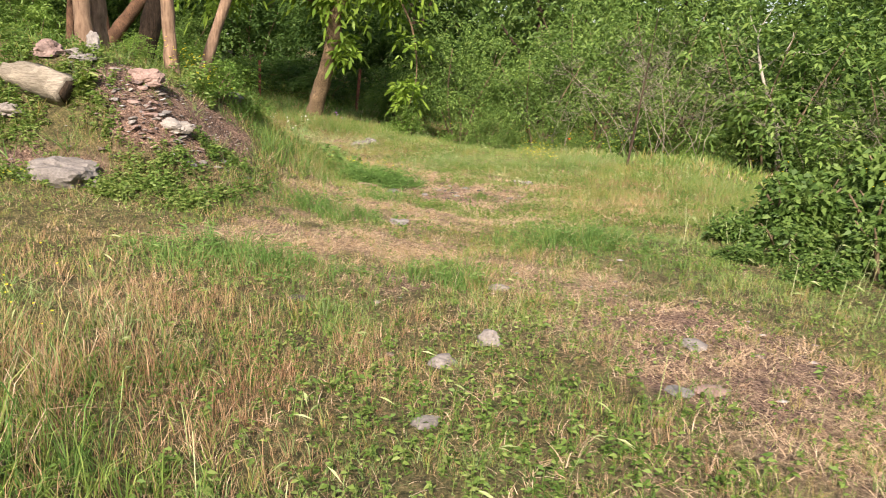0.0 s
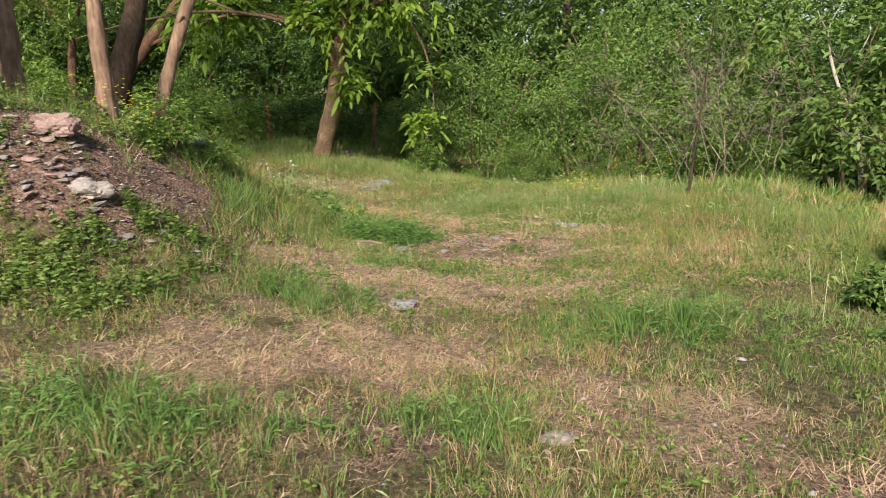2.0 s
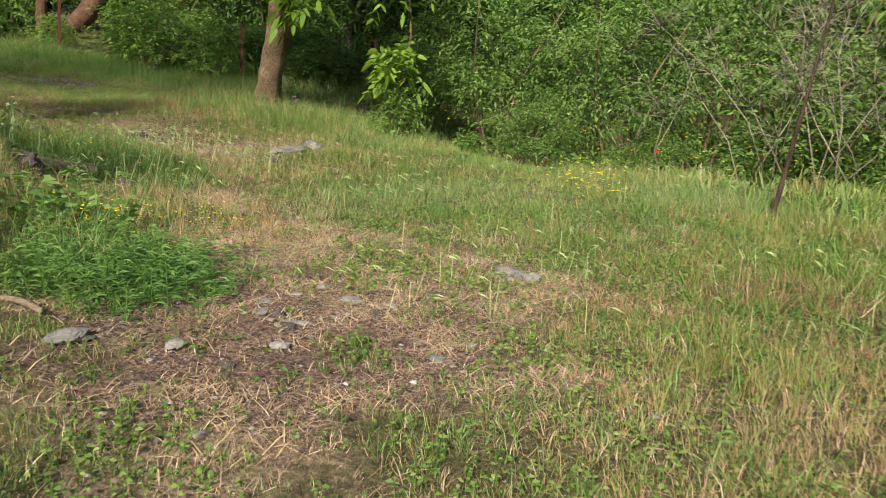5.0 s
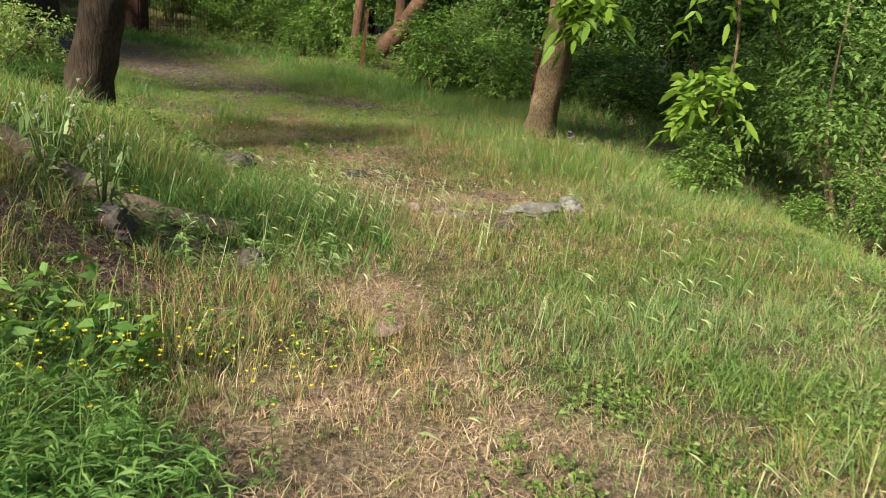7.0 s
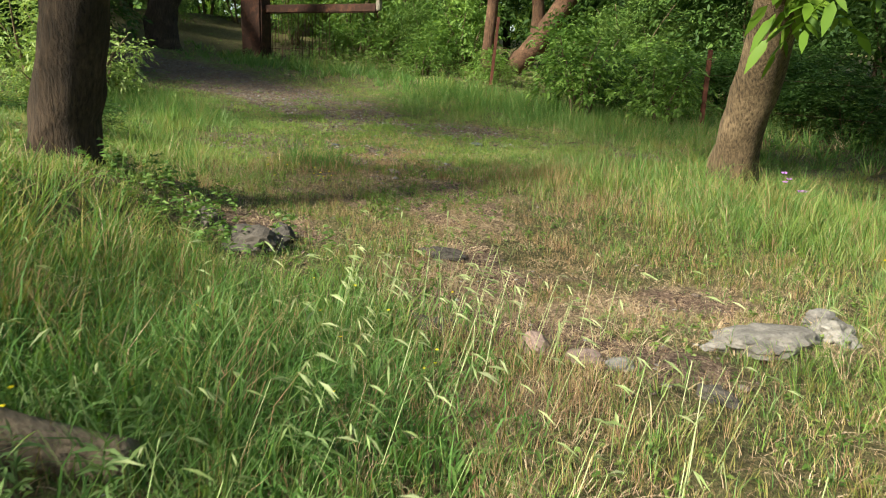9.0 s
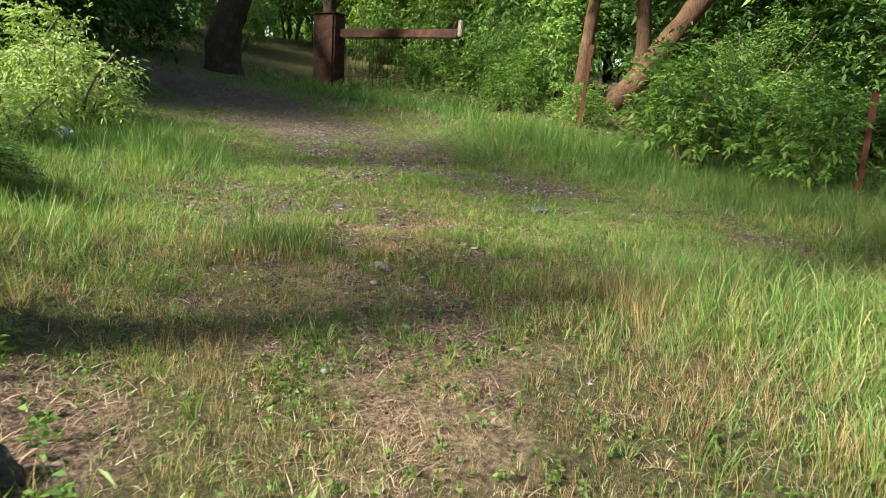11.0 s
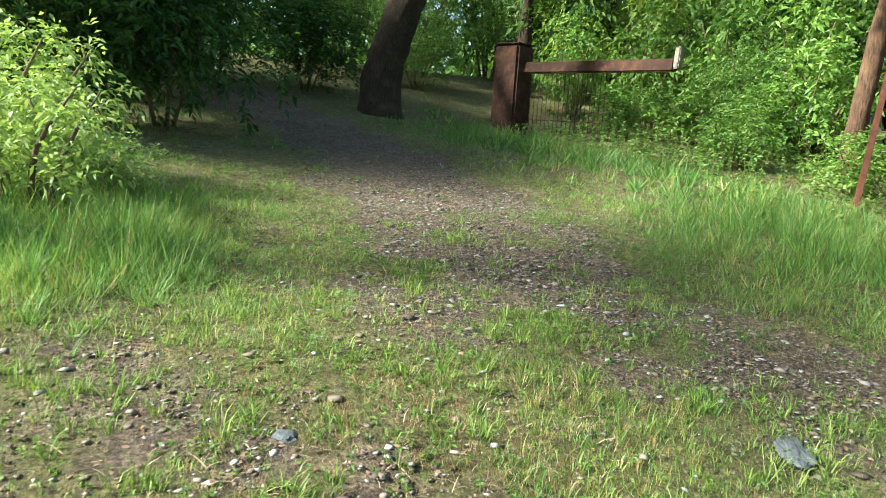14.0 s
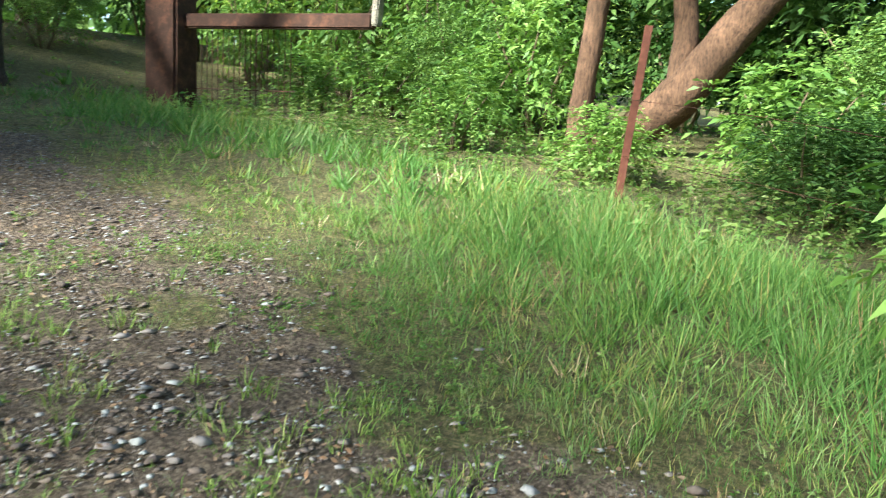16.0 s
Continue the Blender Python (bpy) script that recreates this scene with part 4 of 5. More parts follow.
# x < -17, y < 15: unseen trees added to shade the track
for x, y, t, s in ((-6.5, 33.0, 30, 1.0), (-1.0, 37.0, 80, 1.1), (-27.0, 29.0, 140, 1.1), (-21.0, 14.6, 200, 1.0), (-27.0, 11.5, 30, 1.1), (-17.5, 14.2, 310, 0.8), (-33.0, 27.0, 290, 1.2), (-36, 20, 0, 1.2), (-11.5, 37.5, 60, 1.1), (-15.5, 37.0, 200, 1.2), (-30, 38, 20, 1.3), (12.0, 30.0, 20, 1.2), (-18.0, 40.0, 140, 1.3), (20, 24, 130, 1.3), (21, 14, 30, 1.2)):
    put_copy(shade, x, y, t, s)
# wood trees recoloured with LEAF_Y, sunlight painted into the crowns
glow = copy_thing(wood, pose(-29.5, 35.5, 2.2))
tagged(glow, "tree beyond the gate, leaves coloured yellow-green as if sunlit", "tree")
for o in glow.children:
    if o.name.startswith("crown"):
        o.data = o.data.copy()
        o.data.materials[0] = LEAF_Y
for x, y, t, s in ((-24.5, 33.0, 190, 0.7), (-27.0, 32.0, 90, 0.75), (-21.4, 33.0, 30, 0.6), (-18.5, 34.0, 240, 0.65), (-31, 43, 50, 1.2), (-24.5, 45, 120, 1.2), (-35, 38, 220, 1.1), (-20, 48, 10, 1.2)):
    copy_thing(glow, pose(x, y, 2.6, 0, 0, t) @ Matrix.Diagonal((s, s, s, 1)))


def far_woods():
    n = 26000
    a = rng.uniform(0, 2 * np.pi, n)
    r = rng.uniform(48, 75, n)
    x, y = -6 + r * np.cos(a), 16 + r * np.sin(a)
    p = np.stack([x, y, gz(x, y) + rng.uniform(0, 9, n) * (0.75 + 0.25 * np.sin(9 * a) * np.sin(23 * a))], 1)
    v, f = leaves(p, rng.normal(size=(n, 3)), rng.uniform(0.9, 1.8, n), 0.7)
    stuff("far_woods", v, f, LEAF_B, "distant belt of green woodland all round", "woodland")


far_woods()

# ---- the gate and the fence ----


def box_mesh(name, sx, sy, sz, mat, bevel=0.012, dent=0.0):
    bm = bmesh.new()
    bmesh.ops.create_cube(bm, size=1)
    bmesh.ops.scale(bm, vec=(sx, sy, sz), verts=bm.verts)
    if bevel:
        bmesh.ops.bevel(bm, geom=list(bm.edges), offset=bevel, segments=2, affect="EDGES")
    if dent:
        for v in bm.verts:
            v.co += dent * noise.noise_vector(v.co * 5)
    me = bpy.data.meshes.new(name)
    bm.to_mesh(me)
    bm.free()
    me.materials.append(mat)
    return me


GX, GY = -22.6, 26.7
gz0 = float(gz(GX, GY))
gate = thing("gate", GX, GY, gz0, "heavy rusty steel barrier gate beside the track", "gate")
turn = math.atan2(28.625 - 26.96, -18.55 + 22.19)
post = part("gate_post", box_mesh("gate_post", 0.74, 0.6, 2.1, RUST, 0.05, 0.012), gate, "broad dark rusty steel post")
post.matrix_basis = pose(0, 0, 0.95, 0, 0, math.degrees(turn))
cap = part("cap_plate", box_mesh("cap_plate", 0.75, 0.61, 0.03, RUST, 0.01, 0.004), gate)
cap.matrix_basis = pose(0, 0, 2.02, 0, 0, math.degrees(turn))
beam = part("beam", box_mesh("beam", 3.9, 0.2, 0.25, RUST, 0.03, 0.008), gate, "long rusty horizontal beam")
beam.matrix_basis = pose(2.25 * math.cos(turn), 2.25 * math.sin(turn), 1.47, 0, 0.3, math.degrees(turn))
endp = part("end_block", box_mesh("end_block", 0.12, 0.2, 0.42, WOOD_PALE, 0.02, 0.01), gate, "pale weathered wooden end block")
endp.matrix_basis = pose(4.25 * math.cos(turn), 4.25 * math.sin(turn), 1.6, 0, 4, math.degrees(turn))
rod = box_mesh("bar", 0.012, 0.012, 1.35, RUST, 0)
for k in range(18):
    b = part("bar", rod, gate)
    d = 0.5 + 0.12 * k
    b.matrix_basis = pose(d * math.cos(turn) - 0.05, d * math.sin(turn) + 0.1, 0.68, 0, 0, 10 * k)
rail = part("lower_rail", box_mesh("lower_rail", 2.3, 0.02, 0.02, RUST, 0.004), gate)
rail.matrix_basis = pose(1.5 * math.cos(turn) - 0.05, 1.5 * math.sin(turn) + 0.1, 0.3, 0, 0, math.degrees(turn))


def angle_post(name, x, y, tall, lean_x, lean_y, label, w=0.07):
    """A rolled steel angle driven into the ground."""
    e = thing(name, x, y, float(gz(x, y)) - 0.15, label, "fence post", "fence posts")
    e.matrix_basis = e.matrix_basis @ pose(0, 0, 0, lean_y, lean_x, 35)
    a = part("flange", box_mesh("flange", w, 0.012, tall, RUST_RED, 0.003), e)
    a.matrix_basis = pose(0, 0, tall / 2)
    b = part("web", box_mesh("web", 0.012, w, tall, RUST_RED, 0.003), e)
    b.matrix_basis = pose(-w / 2 + 0.006, w / 2 + 0.0065, tall / 2)
    return e


angle_post("fence_post", -12.63, 26.6, 1.75, 5, 0, "leaning red rusted steel angle fence post", 0.07)
angle_post("fence_post", -6.95, 25.5, 1.5, 2, 0, "rusted steel angle fence post by the elder bush")
angle_post("fence_post", -3.9, 25.9, 1.5, 6, 0, "leaning rusted steel angle fence post")
angle_post("fence_post", -9.9, 26.2, 1.4, 4, 0, "rusted steel angle fence post half hidden in leaves")
fence = thing("wire", -12.6, 26.6, float(gz(-12.6, 26.6)), "sagging rusted fence wires between the posts", "wire")
for h in (0.45, 0.95):
    q = [Vector((x + 12.6, y - 26.6, float(gz(x, y)) + h - float(gz(-12.6, 26.6)))) for x, y in ((-12.6, 26.6), (-11.2, 26.38), (-9.9, 26.2), (-8.4, 25.8), (-6.95, 25.5), (-5.4, 25.7), (-3.9, 25.9))]
    part("strand", limb_mesh("strand", q, [0.003] * 7, RUST, 5, 0, 3), fence)

# ---- stones ----


def rock_mesh(seed, mat, sx, sy, sz, sub=2, rough=0.35):
    bm = bmesh.new()
    bmesh.ops.create_icosphere(bm, subdivisions=sub, radius=1)
    off = Vector((seed * 3.1, seed * 1.7, seed))
    for v in bm.verts:
        n = noise.noise(v.co * 1.3 + off)
        c = noise.cell(v.co * 1.6 + off) - 0.5
        v.co *= 1 + rough * n + 0.3 * rough * c + 0.3 * rough * noise.noise(v.co * 4 + off) + 0.16 * rough * noise.noise(v.co * 9 + off) + 0.07 * rough * noise.noise(v.co * 22 + off)
        v.co = Vector((v.co.x * sx, v.co.y * sy, max(v.co.z, -0.6) * sz))
    me = bpy.data.meshes.new("rock")
    bm.to_mesh(me)
    bm.free()
    me.materials.append(mat)
    return me


def rock(x, y, mat, sx, sy, sz, turn, label, seed, name="rock", sink=0.25, tilt=0, group="stones", rough=0.38):
    ob = new(name, rock_mesh(seed, mat, sx / 2, sy / 2, sz / 2, 4 if sx > 0.19 else 3, rough))
    ob.matrix_basis = pose(x, y, float(gz(x, y)) + sz * (0.5 - sink) * 0.7, tilt, 0, turn)
    return tagged(ob, label, "rock", group)


rock(-3.57, 7.87, STONE_GREY, 0.76, 0.5, 0.36, 5, "large flat grey stone at the foot of the bank", 1, sink=0.5, rough=0.3)
rock(-2.87, 8.78, STONE_WHITE, 0.3, 0.2, 0.18, 20, "pale whitish stone on the earthy slope", 2)
rock(-3.3, 9.15, STONE_PINK, 0.36, 0.26, 0.24, -15, "pinkish brown stone at the top of the slope", 3)
rock(-3.86, 9.0, STONE_GREY, 0.34, 0.22, 0.1, 8, "flat dark grey slab beneath the trunks", 4)
rock(-3.98, 9.1, STONE_GREY, 0.3, 0.22, 0.1, -20, "flat dark grey slab beneath the trunks", 5)
rock(-3.9, 9.25, STONE_WHITE, 0.16, 0.12, 0.36, 10, "upright pale stone leaning on a trunk", 6)
rock(-4.2, 8.95, STONE_PINK, 0.3, 0.22, 0.2, 40, "brown stone behind the weathered log", 7)
rock(-3.0, 10.9, STONE_GREY, 0.3, 0.22, 0.2, 0, "grey stone at the end of the bank", 8)
rock(-4.3, 8.35, STONE_GREY, 0.3, 0.2, 0.16, 0, "grey stone under the weathered log", 9)
rock(-4.27, 16.86, STONE_DARK, 0.34, 0.16, 0.08, 15, "dark flat stone in brown grass", 33)
rock(-2.22, 17.5, STONE_GREY, 0.2, 0.16, 0.14, 40, "rounded grey stone beside the flat boulder", 34)
rock(-2.33, 17.06, STONE_GREY, 0.56, 0.34, 0.14, 62, "flat pale grey boulder sunk in dry grass", 10, sink=0.3)
rock(-2.12, 17.36, STONE_WHITE, 0.22, 0.22, 0.13, 60, "pale stone beside the flat boulder", 11)
rock(-2.98, 16.17, STONE_PINK, 0.16, 0.12, 0.14, 10, "small pinkish stone in short grass", 12)
rock(-2.77, 16.25, STONE_PINK, 0.17, 0.11, 0.07, 30, "small flat pinkish stone in short grass", 13)
rock(-2.62, 16.3, STONE_GREY, 0.14, 0.1, 0.06, 50, "small grey stone in short grass", 14)
rock(-2.2, 16.35, STONE_DARK, 0.2, 0.14, 0.07, -20, "small flat grey stone in short grass", 15)
rock(-3.45, 15.95, STONE_DARK, 0.4, 0.16, 0.1, 10, "dark slab edge showing in the turf", 16)
rock(-5.38, 15.86, STONE_DARK, 0.26, 0.2, 0.2, 10, "grey stone in brown earth at the bank's edge", 17, sink=0.45)
rock(-5.0, 15.95, STONE_DARK, 0.44, 0.34, 0.24, 20, "dark grey stone slab at the bank's edge", 18, sink=0.5)
rock(-5.08, 16.21, STONE_DARK, 0.2, 0.16, 0.16, 0, "dark grey stone at the bank's edge", 19)
rock(-2.56, 14.06, STONE_DARK, 0.2, 0.15, 0.17, 0, "dark stone below the old timber", 20)
rock(-3.05, 13.5, STONE_DARK, 0.3, 0.24, 0.24, 0, "dark broken stone on the bank", 21)
rock(0.78, 13.0, STONE_GREY, 0.24, 0.14, 0.09, -30, "grey stone in a reddish dry patch", 22)
rock(0.95, 12.95, STONE_GREY, 0.14, 0.1, 0.08, 10, "grey stone in a reddish dry patch", 23)
rock(-0.6, 8.64, STONE_WHITE, 0.2, 0.16, 0.08, 0, "pale flat stone in straw", 24)
rock(0.28, 5.36, STONE_GREY, 0.15, 0.16, 0.1, 0, "grey stone among green weeds", 25)
rock(0.03, 5.04, STONE_GREY, 0.17, 0.12, 0.07, 40, "flat grey stone among weeds", 26)
rock(0.35, 6.61, STONE_GREY, 0.17, 0.12, 0.07, 0, "flat grey stone in the turf", 27)
for k, (x, y, size, mat, label) in enumerate(((-0.91, 5.73, 0.13, STONE_DARK, "flat grey stone among reddish grass"), (-0.01, 4.34, 0.16, STONE_GREY, "grey stone among green weeds"), (1.46, 5.49, 0.2, STONE_GREY, "flat stone on straw-covered earth"),
                                              (1.18, 4.74, 0.15, STONE_WHITE, "pale flat stone on worn earth"), (1.35, 4.79, 0.17, STONE_PINK, "flat stone on worn earth"), (-0.96, 11.14, 0.2, STONE_GREY, "grey stone on bare earth below the green tuft"),
                                              (-0.54, 11.31, 0.12, STONE_WHITE, "pale stone on bare earth"), (-0.01, 12.25, 0.15, STONE_GREY, "grey stone at the edge of bare earth"), (-0.12, 11.5, 0.1, STONE_WHITE, "pale stone on bare earth"), (-0.25, 12.45, 0.1, STONE_WHITE, "pale stone at the edge of bare earth"),
                                              (-1.48, 13.95, 0.2, STONE_PINK, "pinkish flat stone in straw"), (-6.72, 18.57, 0.2, STONE_PINK, "flat grey stone in green grass"), (-8.93, 19.52, 0.13, STONE_BLUE, "bluish stone among short grass"))):
    rock(x, y, mat, size, size * 0.7, size * 0.3, 47 * k, label, 150 + k, rough=0.3)
rock(-8.43, 21.66, STONE_BLUE, 0.34, 0.15, 0.05, -30, "bluish grey slab at the edge of the track", 28)
log = thing("log", -4.08, 8.53, float(gz(-4.08, 8.53)) + 0.05, "weathered pale log lying on the bank", "log")
part("trunk", limb_mesh("trunk", [(-0.36, 0.04, 0.16), (-0.14, 0.01, 0.11), (0.1, -0.02, 0.05), (0.3, -0.05, -0.02)], [0.11, 0.15, 0.165, 0.15], WOOD_PALE, 5, 0.45, 5, 4), log)
part("cut_end", limb_mesh("cut_end", [(0.29, -0.05, -0.02), (0.32, -0.055, -0.03)], [0.14, 0.11], BARK_DARK, 5, 0.3, 1), log, "dark cut end")
old = thing("timber", -3.5, 14.0, float(gz(-3.5, 14.0)), "old brown timber edging sunk in the bank", "timber")
q = [Vector((x + 3.5, y - 14.0, float(gz(x, y)) - float(gz(-3.5, 14.0)) + 0.06)) for x, y in ((-4.35, 13.22), (-3.87, 13.66), (-3.6, 13.88), (-3.3, 14.14), (-3.02, 14.38))]
part("beam", limb_mesh("beam", q, [0.08, 0.085, 0.08, 0.08, 0.06], WOOD_OLD, 8, 0.25, 5, 2), old)
stick = thing("stick", -1.35, 11.35, float(gz(-1.35, 11.35)) + 0.02, "short brown stick lying on bare earth", "stick")
part("wood", limb_mesh("wood", [(-0.16, 0.05, 0), (0.0, 0, 0.015), (0.16, -0.06, 0)], [0.016, 0.018, 0.013], WOOD_OLD, 7, 0.2, 3), stick)

for k in range(60):
    a, r = rng.uniform(0, 6.28), rng.uniform(0.05, 0.75)
    x, y, s = -3.05 + r * math.cos(a), 8.78 + 0.6 * r * math.sin(a), rng.uniform(0.05, 0.13)
    rock(x, y, (STONE_GREY, STONE_PINK, STONE_WHITE)[k % 3], s, s * 0.7, s * 0.3, 40 * k, "thin flat shard of slate on bare earth", 40 + k, "stone_shard", 0.2, rng.uniform(10, 35), "shards on the earthy slope")
for k in range(32):
    a, r = rng.uniform(0, 6.28), rng.uniform(0.1, 1.4)
    x, y, s = -0.5 + r * math.cos(a), 11.9 + 0.6 * r * math.sin(a), rng.uniform(0.04, 0.12)
    rock(x, y, (STONE_DARK, STONE_GREY, STONE_GREY)[k % 3], s, s * 0.7, s * 0.22, 70 * k, "small flat stone on bare earth among straw", 80 + k, "stone_shard", 0.2, 5, "stones on the worn earth")
bag = new("plastic_bag", rock_mesh(31, leafy("plastic_white", [(0.45, 0.49, 0.50), (0.58, 0.62, 0.63)], 0.3, 0.4), 0.15, 0.1, 0.1, 3, 0.9))
bag.matrix_basis = pose(-12.2, 17.75, float(gz(-12.2, 17.75)) + 0.09, 0, 0, 20)
tagged(bag, "crumpled pale plastic bag lying in tall grass", "bag")


def pebbles(n, keep, x0, x1, y0, y1, lo, hi):
    x, y = scatter(n, x0, x1, y0, y1, keep)
    m = len(x)
    s = rng.uniform(lo, hi, m) * (0.6 + rng.random(m) ** 4 * 1.6)
    base = np.array([(1, 0, 0), (0.3, 0.9, 0.1), (-0.9, 0.4, 0), (-0.5, -0.8, 0.1), (0.6, -0.7, 0), (0.1, 0.05, 0.75), (0.1, 0, -0.5)])
    v = base[None] * rng.uniform(0.65, 1.35, (m, 7, 1)) * s[:, None, None]
    a = rng.uniform(0, 6.28, m)
    c, d = np.cos(a)[:, None], np.sin(a)[:, None]
    v = np.stack([v[..., 0] * c - v[..., 1] * d * 0.8, v[..., 0] * d + v[..., 1] * c * 0.8, v[..., 2] * 0.38], -1)
    v = v + np.stack([x, y, gz(x, y) + 0.1 * s], 1)[:, None]
    f = np.array([(0, 1, 5), (1, 2, 5), (2, 3, 5), (3, 4, 5), (4, 0, 5), (1, 0, 6), (2, 1, 6), (3, 2, 6), (4, 3, 6), (0, 4, 6)])
    return v.reshape(-1, 3), (f[None] + 7 * np.arange(m)[:, None, None]).reshape(-1, 3)


stuff("gravel", *join(pebbles(150000, lambda x, y: 0.95 * stony(x, y), -20, -4, 19, 25, 0.005, 0.013), pebbles(24000, lambda x, y: 0.6 * stony(x, y), -15, -5, 18, 24.5, 0.011, 0.026)), GRAVEL, "loose angular grey and brown gravel on the track", "gravel")
stuff("pebbles", *join(pebbles(26000, lambda x, y: 0.6 * bare(x, y), -7, 3, 4, 20, 0.006, 0.02), pebbles(1300, lambda x, y: 0.4 * bare(x, y), -7, 3, 4, 20, 0.018, 0.032), pebbles(2600, lambda x, y: 0.7 * bare(x, y), -4.2, -1.8, 8.2, 10, 0.008, 0.03)), GRAVEL, "scattered pebbles and flat stones on bare earth", "pebbles")

# ---- grass and weeds ----
WALK = [(0.2, 1.0), (0.4, 5.0), (1.2, 9.0), (-0.9, 13.6), (-3.9, 17.7), (-9.5, 21.3)]


TIMBER = [(-4.3, 13.0), (-3.7, 13.5), (-2.8, 14.1)]


def rank(x, y):
    """How tall the grass stands, in metres."""
    h = 0.056 + 0.03 * blotch(x, y, 1.3, 0.8) + 0.018 * blotch(x, y, 6.0, 2.8) + 0.03 * spot(x, y, -1.0, 5.0, 2.6, 1.6) + 0.14 * spot(x, y, -4.9, 8.3, 1.5, 1.2) + 0.1 * spot(x, y, -2.2, 8.6, 0.5, 0.9)
    h = h + 0.2 * spot(x, y, -1.9, 3.6, 0.9, 1.2)
    h = h + 0.045 * sig((x - 0.9 - 0.1 * (y - 9)) / 0.5) * sig((y - 9.5) / 0.8) + 0.10 * sig((x - 2.6) / 0.6) * sig((y - 12) / 0.8) + 0.05 * spot(x, y, -0.6, 16.2, 1.8, 1.8)
    h = h + 0.17 * spot(x, y, -4.0, 14.7, 0.9, 1.0, 30) + 0.16 * spot(x, y, -3.2, 15.2, 0.7, 0.9, 30) + 0.14 * spot(x, y, -1.8, 12.9, 0.5, 1.4, 20) + 0.2 * spot(x, y, -2.4, 11.2, 0.6, 1.4)
    h = h + 0.22 * spot(x, y, -3.2, 20.2, 3.0, 1.6) + 0.24 * spot(x, y, -11.8, 24.9, 4.5, 1.05, -8) + 0.25 * spot(x, y, -19.5, 25.0, 4, 1.2) + 0.3 * spot(x, y, -12.8, 18.0, 2.4, 1.1) + 0.16 * spot(x, y, -8.2, 16.9, 1.6, 0.8)
    h = h + 0.14 * sig((-3.2 - x) / 0.4) * sig((15.5 - y) / 0.6) * sig((x + 12) / 1.0) * sig((y - 9.8) / 0.3) + 0.25 * sig((y - 24.2) / 0.5) * sig((x + 9) / 0.6)
    h = h + 0.2 * spot(x, y, -11.6, 18.8, 1.3, 0.55) + 0.12 * sig((y - 17.0) / 0.3) * sig((18.9 - y) / 0.3) * sig((x - 0.3) / 0.5) * np.clip(0.5 + blotch(x, y, 2.2, 1.5), 0, 1)
    h = h + 0.15 * np.clip(1.5 * tuft(x, y) - 0.3, 0, 1) + 0.12 * spot(x, y, -7.8, 18.2, 0.6, 0.5)
    h = h * (1 - 0.5 * dry(x, y)) * (1 - 0.5 * stony(x, y)) * (1 - 0.18 * sig((-6.2 - x) / 0.5) * sig((23.2 - y) / 0.3) * sig((x + 12.5) / 0.8))
    h = h * (1 - 0.6 * spot(x, y, -5.2, 15.7, 1.0, 0.7))
    h = h * (1 - 0.8 * np.exp(-(beside(x, y, TIMBER) / 0.36) ** 2))
    return np.clip(h, 0.035, 0.5)


def cover(x, y):
    return np.clip(1 - 0.9 * bare(x, y) - 0.82 * stony(x, y), 0.03, 1) * np.clip(0.72 + 0.45 * blotch(x, y, 5.0, 3.0) + 0.5 * spot(x, y, -3.3, 14.9, 1.0, 1.2, 30) + 0.25 * sig((x - 0.6) / 0.4) * sig((y - 13) / 0.5), 0.2, 1)


